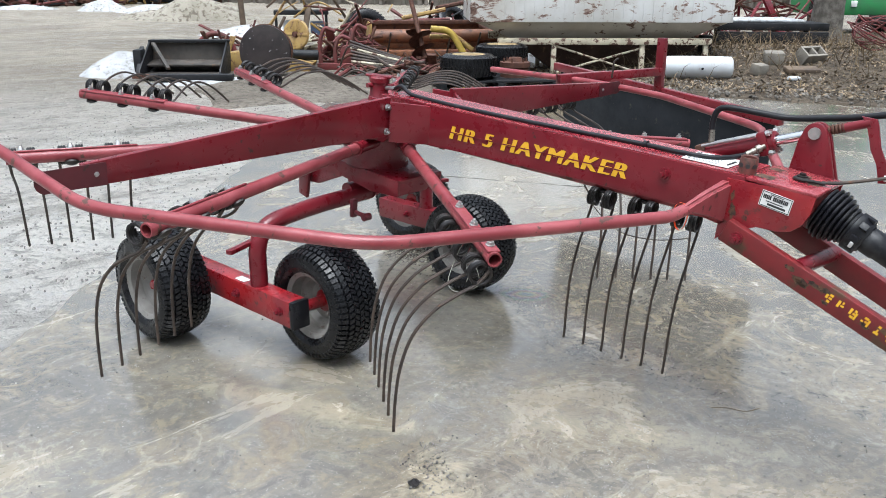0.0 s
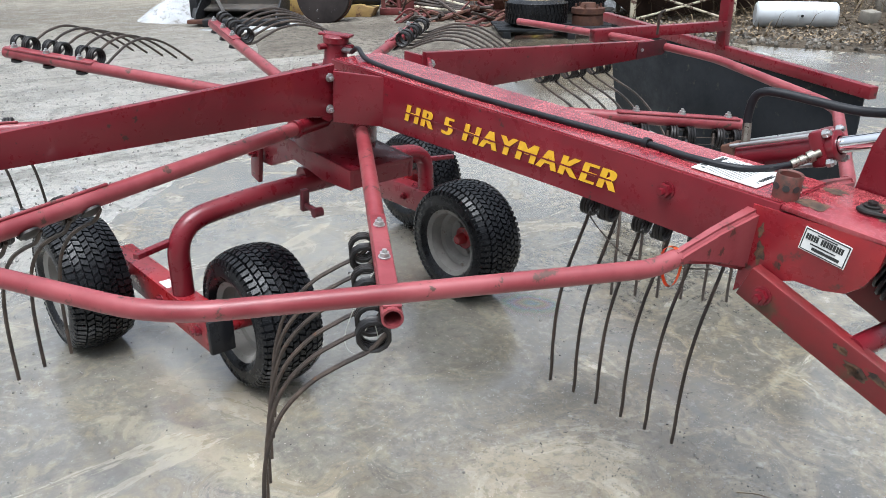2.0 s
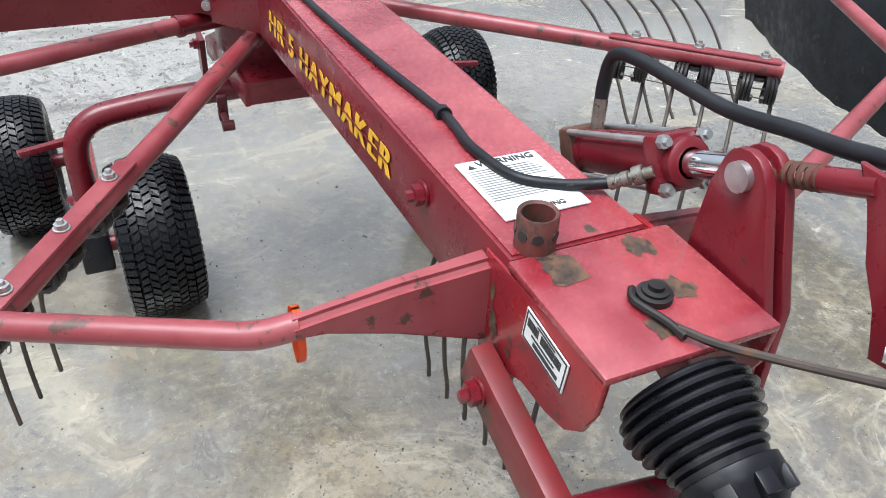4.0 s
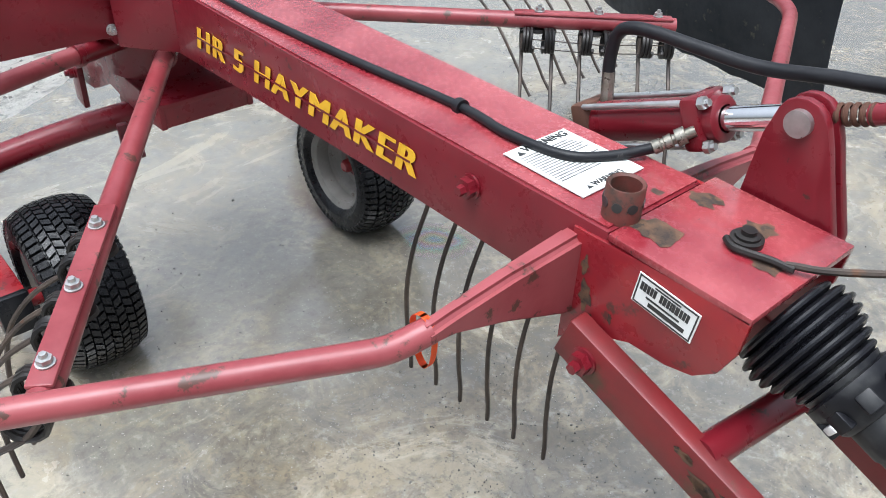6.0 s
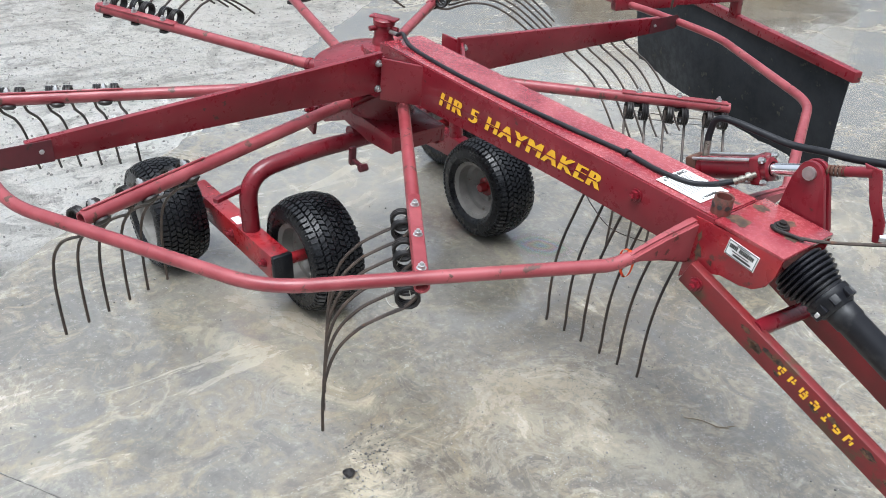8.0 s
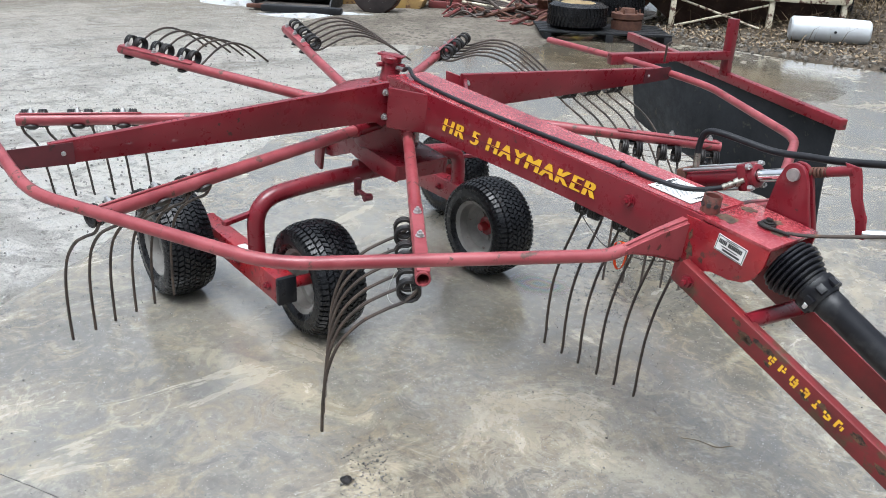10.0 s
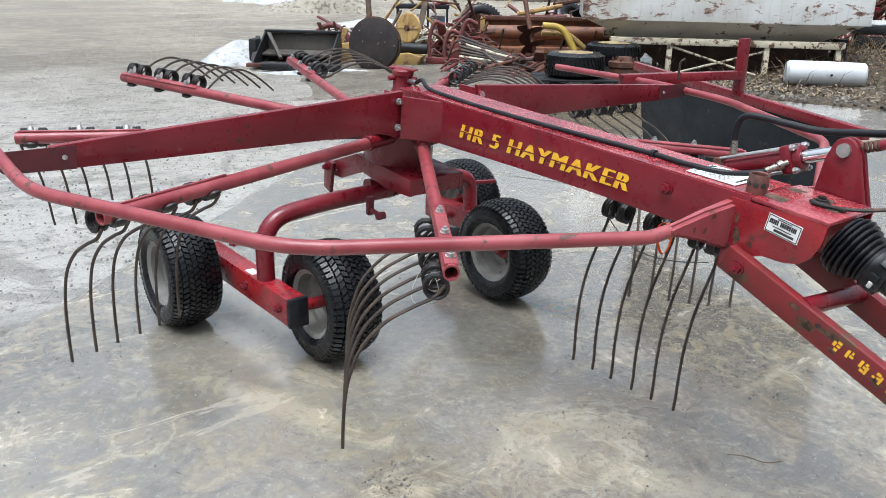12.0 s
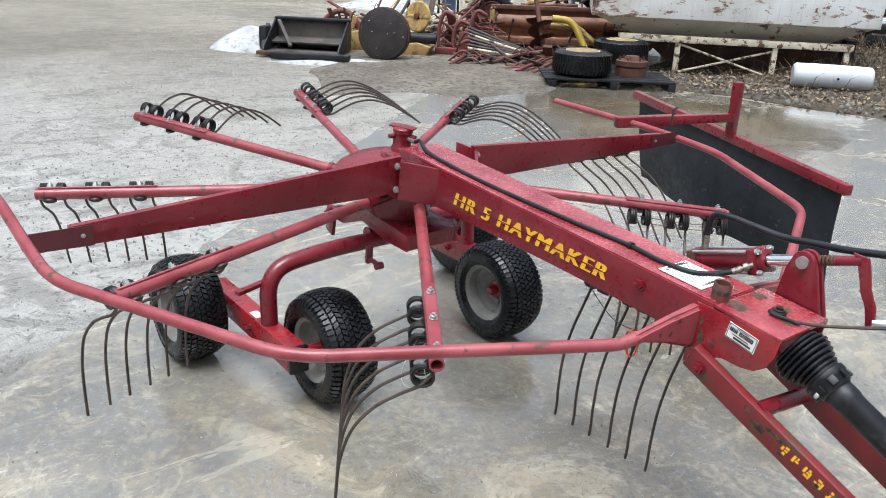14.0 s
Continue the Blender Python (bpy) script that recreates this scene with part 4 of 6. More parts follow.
def tine_mesh():
    """One spring tine: two coils and two long bent wires, hanging from an arm that runs along x."""
    bm = bmesh.new()
    for side in (-1, 1):
        pts = []
        for k in range(44):
            a = radians(200) + k * 2 * math.pi / 12
            pts.append((side * (0.012 + 0.028 * k / 43), -0.03 + 0.027 * math.cos(a), -0.04 + 0.027 * math.sin(a)))
        add_sweep(bm, pts, 0.0047, 6)
    coil = bm
    hang = ((-0.01, -0.03), (-0.03, -0.076), (-0.074, -0.13), (-0.128, -0.198), (-0.168, -0.285), (-0.19, -0.395), (-0.197, -0.47), (-0.205, -0.512))
    hook = ((-0.01, -0.03), (-0.04, -0.062), (-0.09, -0.086), (-0.15, -0.122), (-0.205, -0.185), (-0.238, -0.275), (-0.252, -0.37), (-0.258, -0.46))
    shapes = []
    for line in (hang, hook):
        wires = bmesh.new()
        for side in (-1, 1):
            add_sweep(wires, curve([(side * 0.037, y, z) for y, z in line], 5), 0.0046, 6)
        shapes.append(mesh_of("spring_tine", wires, WIRE))
    return mesh_of("coil", coil, COIL), shapes


COILS, (HANGING, HOOKED) = tine_mesh()


def arm_mesh():
    bm = sweep([(0.15, 0, 0), (1.248, 0, 0)], 0.0195, 16, bore=0.78)
    return mesh_of("rotor_arm", bm, RAIL)


def rotor():
    tube = arm_mesh()
    sleeve = mesh_of("sleeve", sweep([(0.1, 0, 0), (0.25, 0, 0), (0.252, 0, 0), (0.266, 0, 0)], [0.0235, 0.0235, 0.026, 0.026], 16), RED)
    strip = mesh_of("clamp_strip", box((0.86, -0.017, 0.0135), (1.24, 0.017, 0.0215)), RAIL)
    clip = mesh_of("clip", lathe([(0, 0), (0.02, 0), (0.022, 0.006), (0.012, 0.012), (0, 0.013)], 14), COIL)
    for angle, roll, lean, curl, droop in ((10, -13, 0, 0, 0), (-30, -4, 0, 0, 0), (-70, -6, -42, 26, 0), (-110, 17, -30, 40, 1.3), (-150, 52, 5, 82, 0), (170, 54, 5, 82, 0), (130, 50, 25, 80, 0), (90, 36, 10, 40, 0), (50, 4, 4, 4, 0)):
        arm = new("rotor_arm", tube)
        arm.parent = RAKE
        arm.matrix_basis = ML @ Matrix.Rotation(radians(angle - 2.5), 4, "Z") @ Matrix.Translation((0, 0.066, 0)) @ Matrix.Rotation(radians(droop), 4, "Y")
        tagged(arm, "round tine arm in faded red paint")
        for data in (sleeve, strip):
            ob = new(data.name, data)
            ob.parent = arm
            if data is strip:
                ob.matrix_basis = Matrix.Rotation(radians(-lean), 4, "X")
        for r in (0.92, 1.062, 1.204):
            tilt = Matrix.Translation((r, 0, 0)) @ Matrix.Rotation(radians(-roll), 4, "X")
            seat = Matrix.Translation((r, 0, 0)) @ Matrix.Rotation(radians(-lean), 4, "X")
            tine = HOOKED if angle in (-30, -70, -150, 170, 130) else HANGING
            for data in (COILS, tine):
                ob = new(data.name, data)
                ob.parent = arm
                ob.matrix_basis = tilt if data is tine else Matrix.Translation((r, 0, 0)) @ Matrix.Rotation(radians(-curl), 4, "X")
            bolt(arm, seat @ Matrix.Translation((0, 0, 0.022)))
            ob = new("clip", clip)
            ob.parent = arm
            ob.matrix_basis = seat @ Matrix.Rotation(radians(180), 4, "X") @ Matrix.Translation((0, 0, 0.019))


rotor()


def twine():
    a = ML @ Matrix.Rotation(radians(-32.5), 4, "Z") @ Matrix.Translation((0.02, 0.066, 0))
    pts = [a @ Vector(p) for p in ((1.06, -0.02, 0.0), (1.075, -0.05, -0.05), (1.1, -0.075, -0.115), (1.15, -0.06, -0.12), (1.185, -0.02, -0.085), (1.165, -0.03, -0.04), (1.175, -0.05, -0.08))]
    part("twine", sweep(curve(pts), 0.001, 6), TWINE, RAKE, "loose loop of pale baling twine")
    b = ML @ Matrix.Rotation(radians(7.5), 4, "Z") @ Matrix.Translation((0.02, 0.066, 0))
    pts = [b @ Vector(p) for p in ((0.86, -0.03, -0.06), (0.92, -0.04, -0.1), (1.0, -0.05, -0.13), (1.1, -0.03, -0.13), (1.2, -0.02, -0.1))]
    part("twine", sweep(curve(pts), 0.0016, 6), WIRE, RAKE)


twine()
for y, z in ((-0.045, -0.03), (-0.05, -0.05)):
    c = ML @ Matrix.Rotation(radians(47.5), 4, "Z") @ Matrix.Translation((0.02, 0.066, 0))
    part("tie_wire", sweep([c @ Vector((0.86, y, z)), c @ Vector((1.04, y - 0.004, z - 0.006)), c @ Vector((1.225, y, z))], 0.0013, 6), WIRE, RAKE, "thin wire strung along the coils")


# ---- undercarriage ----
def tyre_bm(r=0.212, w=0.19):
    h = w / 2
    crown = [(r - 0.0125 - 0.024 * abs(z) ** 2.6, h * z) for z in (-0.88, -0.75, -0.6, -0.4, -0.2, 0.0)]
    prof = [(0.118, -h * 0.8), (0.128, -h * 0.92), (0.14, -h * 0.98), (0.143, -h * 1.0), (0.162, -h * 1.0), (0.165, -h * 0.985), (0.18, -h * 0.965)] + crown
    return lathe(prof + [(q, -z) for q, z in prof[-2::-1]], 56)


def tread_bm(r=0.212, w=0.19, lugs=58):
    """Wavy rows of blocks round the crown, wide shoulder bars, and ribs that run down the sidewall."""
    h = w / 2
    bm = bmesh.new()
    rows = [(-0.93, -0.7, 0.0)] + [(-0.66 + 0.222 * k, -0.47 + 0.222 * k, 0.5 * (k % 2) + 0.1) for k in range(6)] + [(0.7, 0.93, 0.7)]
    for j, (z0, z1, shift) in enumerate(rows):
        edge = j in (0, len(rows) - 1)
        for k in range(lugs):
            a = 2 * math.pi * (k + shift) / lugs
            cut = math.pi / lugs * (0.74 if edge else 0.78)
            lean = 0.0 if edge else (0.02 if j % 2 else -0.02)
            v = []
            for top in (0, 1):
                for z in (z0, z1):
                    drop = 0.024 * abs(z) ** 2.6
                    rr = r - 0.021 - drop if not top else r - drop
                    for q in (-1, 1):
                        b = a + q * cut * (0.9 if top else 1) + (lean if z == z1 else -lean)
                        v.append(bm.verts.new((rr * math.cos(b), rr * math.sin(b), z * h * (0.985 if top else 1))))
            for f in ((4, 5, 7, 6), (0, 1, 5, 4), (2, 6, 7, 3), (0, 4, 6, 2), (1, 3, 7, 5)):
                bm.faces.new([v[i] for i in f])
    for q in (-1, 1):
        for k in range(lugs):
            a = 2 * math.pi * (k + (0.0 if q < 0 else 0.7)) / lugs
            top = [[bm.verts.new((rr * math.cos(a + d), rr * math.sin(a + d), q * z * h)) for d in (-0.034, 0.034)] for rr, z in ((r - 0.02, 0.94), (0.179, 1.0))]
            low = [[bm.verts.new((rr * math.cos(a + d), rr * math.sin(a + d), q * z * h)) for d in (-0.041, 0.041)] for rr, z in ((r - 0.03, 0.8), (0.172, 0.93))]
            bm.faces.new((top[0][0], top[0][1], top[1][1], top[1][0]))
            for e, g in (((0, 0), (0, 1)), ((0, 1), (1, 1)), ((1, 1), (1, 0)), ((1, 0), (0, 0))):
                bm.faces.new((top[e[0]][e[1]], low[e[0]][e[1]], low[g[0]][g[1]], top[g[0]][g[1]]))
    return bm


def rim_bm(w=0.19):
    h = w / 2
    prof = [(0.03, h * 0.05), (0.07, h * 0.05), (0.085, h * 0.3), (0.1, h * 0.35), (0.106, h * 0.75), (0.118, h * 0.82), (0.124, h * 0.86), (0.126, h * 0.8), (0.12, h * 0.7), (0.11, 0), (0.12, -h * 0.7), (0.126, -h * 0.8), (0.122, -h * 0.84), (0.108, -h * 0.7), (0.098, -h * 0.2), (0.06, -h * 0.1), (0.03, -h * 0.1)]
    bm = lathe(prof, 36)
    for k in range(4):
        a = k * math.pi / 2 + 0.4
        add_lathe(bm, [(0.011, 0), (0.011, 0.012), (0, 0.014)], 6, Matrix.Translation((0.05 * math.cos(a), 0.05 * math.sin(a), h * 0.05)))
    return bm


TYRE, TREAD, RIMM = mesh_of("tyre", tyre_bm(), RUBBER, 30), mesh_of("tread", tread_bm(), RUBBER, 0), mesh_of("rim", rim_bm(), RIM)
HUBM = mesh_of("hub", lathe([(0, 0.045), (0.014, 0.045), (0.02, 0.038), (0.022, 0.014), (0.04, 0.01), (0.04, -0.012), (0.022, -0.016), (0.02, -0.04), (0.014, -0.046), (0, -0.046)], 20), BRIGHT)


def bogie(sy, yb, wheels, lx, top):
    bm = box((-0.6 if sy < 0 else -0.7, yb - 0.035, 0.165), (0.115 if sy < 0 else 0.0, yb + 0.035, 0.262), I4, 0.004)
    ob = part("tandem_bar", bm, BRIGHT if sy < 0 else RED, RAKE, "square tandem axle bar")
    if sy < 0:
        part("end_cap", box((0.113, yb - 0.037, 0.162), (0.135, yb + 0.037, 0.265), I4, 0.006), PLASTIC, ob, "black plastic end cap")
        part("tape_scrap", box((-0.225, yb - 0.026, 0.2622), (-0.165, yb + 0.006, 0.2632), I4, 0), PAPER, ob, "scrap of white tape")
    for x in (0.06, -0.2, -0.5):
        bolt(ob, Matrix.Translation((x, yb - 0.035, 0.215)) @ Matrix.Rotation(radians(90), 4, "X"), REDBOLT)
    for x, y in wheels:
        w = new("wheel")
        w.parent = RAKE
        w.matrix_basis = Matrix.Translation((x, y, 0.213)) @ Matrix.Rotation(radians(90), 4, "X")
        tagged(w, "treaded flotation tyre on a dusty grey rim")
        for data in (TYRE, TREAD, RIMM, HUBM):
            o = new(data.name, data)
            o.parent = w
            if data is TREAD:
                tagged(o, kind="stuff")
        part("axle", sweep([(x, yb, 0.215), (x, y, 0.213)], 0.021, 14), BRIGHT, ob)
    leg = [(lx, yb, 0.25), (lx, yb, top), (lx - 0.01, yb - sy * 0.24, top + 0.025), (-0.08, 0.0, 0.52)]
    part("axle_leg", sweep(rounded(leg, 0.19, 12), 0.032, 18), RED, RAKE, "bent heavy tube leg")
    part("leg_fin", box((-0.012, -0.02, -0.008), (0.012, 0.17, 0.008), Matrix.Translation((lx - 0.035, yb - sy * 0.03, 0.42 if sy < 0 else 0.38)) @ Matrix.Rotation(radians(200 if sy < 0 else -20), 4, "Z"), 0.002), RED, RAKE, "short flat stop plate")


bogie(-1, -0.512, ((0.085, -0.365), (-0.5, -0.68)), -0.105, 0.475)
bogie(1, 0.66, ((0.02, 0.5), (-0.66, 0.83)), -0.4, 0.42)


def under_frame():
    bm = bmesh.new()
    side = [(-0.28, -0.25), (-0.28, -0.195), (-0.1, -0.115), (0.24, -0.115), (0.24, -0.175), (0.1, -0.19), (-0.06, -0.17), (-0.2, -0.24)]
    add_prism(bm, side, -0.115, -0.1, ML, 0.003)
    add_prism(bm, side, 0.1, 0.115, ML, 0.003)
    add_box(bm, (-0.1, -0.112, -0.13), (0.24, 0.112, -0.115), ML)
    add_box(bm, (0.2, -0.112, -0.175), (0.238, 0.112, -0.12), ML)
    part("under_frame", bm, RED, RAKE, "folded steel frame below the rotor")
    part("cross_tube", sweep([ML @ Vector((-0.06, -0.09, -0.235)), ML @ Vector((-0.06, 0.25, -0.235))], 0.03, 16), RED, RAKE)
    for y in (-0.13, 0.13):
        bm = prism([(-0.3, -0.3), (-0.25, -0.31), (-0.235, -0.19), (-0.295, -0.185)], y - 0.008, y + 0.008, ML)
        part("pivot_plate", bm, RED, RAKE)
        bolt(RAKE, ML @ Matrix.Translation((-0.267, y - 0.008, -0.21)) @ Matrix.Rotation(radians(90), 4, "X"), REDBOLT)
    bm = box((0.025, -0.15, -0.305), (0.045, -0.125, -0.235), ML)
    add_box(bm, (0.045, -0.147, -0.29), (0.11, -0.132, -0.275), ML)
    add_lathe(bm, [(0, -0.015), (0.014, -0.015), (0.014, 0.015), (0, 0.015)], 12, ML @ Matrix.Translation((0.11, -0.14, -0.283)) @ Matrix.Rotation(radians(90), 4, "X"))
    part("lock_latch", bm, GRIMY, RAKE, "dark latch hook below the frame")


under_frame()


# ---- drawbar, drive shaft, cylinder and crank ----
def drawbar():
    for y in (-0.105, 0.125):
        a, b = Vector((1.448, y, 0.688)), Vector((2.36, y * 0.72, 0.29))
        z = (b - a).normalized()
        x = Vector((0, 1, 0)).cross(z).normalized()
        m = Matrix((x, z.cross(x), z)).transposed().to_4x4()
        m.translation = a
        bm = box((-0.031, -0.014, -0.04), (0.031, 0.014, 0.97), m, 0.004)
        ob = part("drawbar_arm", bm, WORN, RAKE, "heavy flat drawbar arm with scraped paint")
        bolt(ob, m @ Matrix.Translation((0.0, -0.014, 0.0)) @ Matrix.Rotation(radians(90), 4, "X"), REDBOLT)
        if y < 0:
            rnd = random.Random(9)
            bm = bmesh.new()
            for k in range(7):
                zz = 0.25 + k * 0.031
                for u, v, du, dv in ((-0.017, 0.0, 0.024, 0.006), (-0.015, 0.015, 0.024, 0.005), (-0.017, 0.004, 0.006, 0.013), (0.001, 0.003, 0.006, 0.014), (-0.008, 0.006, 0.005, 0.012), (-0.012, 0.009, 0.014, 0.004)):
                    if rnd.random() < 0.6:
                        lo, hi = rnd.uniform(0, 0.55), rnd.uniform(0.6, 1)
                        long = du > dv
                        add_box(bm, (u + (lo * du if long else 0), -0.0154, zz + v + (0 if long else lo * dv)), (u + (hi * du if long else du), -0.0145, zz + v + (dv if long else hi * dv)), m, 0)
            part("worn_decal", bm, YELLOW, ob, "scraped remains of yellow lettering")
            for k in range(16):
                q, r = rnd.uniform(0.03, 0.85), rnd.uniform(0.005, 0.028)
                bm = bmesh.new()
                u = rnd.uniform(-0.018, 0.018)
                bm.faces.new([bm.verts.new(m @ Vector((max(-0.03, min(0.03, u + rnd.uniform(0.2, 0.5) * r * math.cos(c))), -0.0146, q + rnd.uniform(0.6, 1.2) * r * math.sin(c)))) for c in [i * 0.48 for i in range(13)]])
                part("rust_stain", bm, MUDRUST, ob, "", 0)
        tip = part("end_bracket", box((-0.042, -0.02, 0.6), (0.042, 0.02, 0.74), m, 0.006), RED, ob, "thick bolted end bracket")
        bolt(tip, m @ Matrix.Translation((0.012, -0.02, 0.64)) @ Matrix.Rotation(radians(90), 4, "X"), REDBOLT)
    part("cross_brace", sweep([(1.6, -0.1, 0.64), (1.62, 0.12, 0.63)], 0.02, 14), RED, RAKE)
    part("drawbar_plate", box((2.28, -0.09, 0.28), (2.4, 0.105, 0.3), I4), RED, RAKE)


drawbar()


def drive_shaft():
    a, b = ML @ Vector((1.612, 0.008, 0.16)), ML @ Vector((1.888, 0.008, 0.058))
    m = aim(a, b)
    prof = [(0.02, 0.0), (0.053, 0.0)]
    z = 0.0
    for r in (0.06, 0.067, 0.069, 0.0665, 0.062, 0.056, 0.0505):
        prof += [(r - 0.007, z), (r - 0.001, z + 0.003), (r, z + 0.0055), (r - 0.001, z + 0.008), (r - 0.008, z + 0.0112)]
        z += 0.0116
    prof += [(0.046, z), (0.044, z + 0.006), (0.05, z + 0.008), (0.05, z + 0.02), (0.045, z + 0.026), (0.04, z + 0.044), (0.036, z + 0.048)]
    ob = part("shaft_guard", lathe(prof, 40, m), PLASTIC, RAKE, "ribbed black plastic cone guard")
    part("guard_tube", lathe([(0.031, z + 0.044), (0.034, z + 0.048), (0.034, z + 0.08), (0.0315, z + 0.084), (0.0315, 1.1), (0.026, 1.1), (0, 1.1)], 30, m), PLASTIC, ob, "smooth black shaft tube")
    for k in range(8):
        part("lock_lug", box((0.037, -0.009, z + 0.02), (0.0505, 0.009, z + 0.041), m @ Matrix.Rotation(k * math.pi / 4, 4, "Z"), 0.002), PLASTIC, ob)
    part("grey_clip", box((0.042, -0.0095, z + 0.027), (0.0515, 0.0095, z + 0.036), m @ Matrix.Rotation(radians(200), 4, "Z"), 0.002), PAPER, ob, "pale grey lock tab")


drive_shaft()


def cylinder():
    pin = ML @ Vector((1.515, 0.145, 0.31))
    rear = ML @ Vector((1.236, 0.145, 0.188))
    m = aim(rear, pin)
    ob = part("hydraulic_cylinder", sweep([m @ Vector((0, 0, 0)), m @ Vector((0, 0, 0.16))], 0.028, 28), RED, RAKE, "short red hydraulic cylinder")
    part("end_block", box((-0.034, -0.034, 0.16), (0.034, 0.034, 0.188), m, 0.007), RED, ob)
    part("gland_collar", lathe([(0.022, 0.186), (0.029, 0.186), (0.029, 0.2), (0.025, 0.203), (0.0175, 0.203)], 24, m), RED, ob)
    part("end_block", box((-0.032, -0.032, -0.022), (0.032, 0.032, 0.006), m, 0.006), RUST, ob, "rusty rear end block")
    for x, y in ((-0.027, -0.027), (0.027, -0.027), (0.027, 0.027), (-0.027, 0.027)):
        rod = part("tie_rod", sweep([m @ Vector((x, y, 0)), m @ Vector((x, y, 0.19))], 0.0045, 10), ZINC, ob)
        part("nut", lathe([(0.0085, 0.188), (0.0085, 0.196), (0.005, 0.197), (0.005, 0.202), (0, 0.202)], 6, m @ Matrix.Translation((x, y, 0))), ZINC, rod)
    part("piston_rod", sweep([m @ Vector((0, 0, 0.19)), m @ Vector((0, 0, 0.285))], 0.0155, 24), CHROME, ob, "polished chrome rod")
    # clevis plates, pin and crank
    for y in (0.112, 0.135):
        poly = [(1.45, 0.06), (1.605, 0.06), (1.6, 0.2), (1.562, 0.3)] + [(1.523 + 0.03 * math.cos(c), 0.316 + 0.028 * math.sin(c)) for c in [radians(15 + 25 * k) for k in range(7)]] + [(1.486, 0.29), (1.478, 0.2)]
        part("clevis_plate", prism(poly, y, y + 0.012, ML), RED, RAKE, "tall triangular clevis plate")
    part("clevis_pin", sweep([ML @ Vector((1.523, 0.104, 0.317)), ML @ Vector((1.523, 0.154, 0.317))], 0.0155, 24), ZINC, RAKE, "broad bare steel pin")
    pts = [ML @ Vector((1.535 + 0.0085 * k, 0.146, 0.321 + 0.0035 * k)) for k in range(7)]
    bm = bmesh.new()
    for p, q in zip(pts, pts[1:]):
        add_lathe(bm, [(0.0105, 0), (0.013, 0.0025), (0.013, 0.005), (0.0105, 0.0075)], 16, aim(p, q))
    part("thread_boot", bm, RUST, RAKE, "ribbed rusty threaded sleeve")
    part("crank_tube", sweep([pts[-2], ML @ Vector((1.639, 0.144, 0.366))], 0.012, 16), RED, RAKE)
    c = ML @ Vector((1.702, 0.138, 0.238))
    flat = [(x + 0.012, z) for x, z in ((1.603, 0.378), (1.64, 0.378), (1.648, 0.362), (1.663, 0.31), (1.689, 0.275), (1.7, 0.226), (1.68, 0.222), (1.668, 0.268), (1.643, 0.3), (1.626, 0.35))]
    part("crank_arm", prism(flat, 0.136, 0.144, ML, 0.002), RED, RAKE, "flat bent crank arm")
    part("crank_handle", lathe([(0, 0), (0.009, 0), (0.013, 0.03), (0.013, 0.06), (0.006, 0.088), (0, 0.09)], 18, aim(c, c + Vector((0.12, 0.09, 0.005)))), ZINC, RAKE, "worn steel crank handle")
    # hoses
    line = [(0.035, 0.005, 0.172), (0.08, 0.0, 0.176), (0.13, -0.012, 0.196), (0.2, -0.03, 0.181), (0.37, -0.045, 0.184), (0.6, -0.048, 0.192), (0.9, -0.032, 0.203), (1.12, -0.014, 0.211), (1.22, -0.022, 0.216), (1.306, -0.01, 0.22), (1.343, 0.03, 0.221), (1.371, 0.08, 0.228), (1.378, 0.088, 0.234)]
    c0, c1 = ML @ Vector((1.371, 0.08, 0.228)), ML @ Vector((1.404, 0.112, 0.256))
    rings = ((0.0, 0.007), (0.02, 0.0088), (0.2, 0.0088), (0.22, 0.0078), (0.28, 0.0078), (0.3, 0.009), (0.46, 0.009), (0.48, 0.0065), (0.55, 0.0065), (0.56, 0.0112), (0.78, 0.0112), (0.79, 0.007), (1.0, 0.007))
    part("hose_coupling", sweep([c0.lerp(c1, q) for q, r in rings], [r for q, r in rings], 12), TARNISH, RAKE, "tarnished hose coupling on the cylinder")
    ob = part("beam_hose", sweep(curve([ML @ Vector(p) for p in line]), 0.0068, 12), HOSE, RAKE, "black hydraulic hose along the beam top")
    part("hose_fitting", sweep([ML @ Vector((0.03, 0.004, 0.17)), ML @ Vector((0.085, 0.0, 0.178))], 0.008, 8), ZINC, ob)
    part("hose_clip", lathe([(0.0066, -0.006), (0.0115, -0.006), (0.0115, 0.006), (0.0066, 0.006)], 14, aim(ML @ Vector((1.12, -0.014, 0.211)), ML @ Vector((1.22, -0.022, 0.216)))), HOSE, ob)
    line = [(1.232, 0.155, 0.24), (1.227, 0.158, 0.275), (1.231, 0.16, 0.308), (1.25, 0.16, 0.324), (1.29, 0.165, 0.328), (1.355, 0.17, 0.328), (1.43, 0.175, 0.33), (1.51, 0.18, 0.346), (1.6, 0.172, 0.368), (1.8, 0.165, 0.43), (2.2, 0.17, 0.55), (2.6, 0.2, 0.66)]
    ob = part("supply_hose", sweep(curve([ML @ Vector(p) for p in line]), 0.0088, 12), HOSE, RAKE, "thick black supply hose")
    part("hose_fitting", sweep([ML @ Vector((1.24, 0.15, 0.205)), ML @ Vector((1.23, 0.156, 0.257))], 0.009, 8), TARNISH, ob)


cylinder()


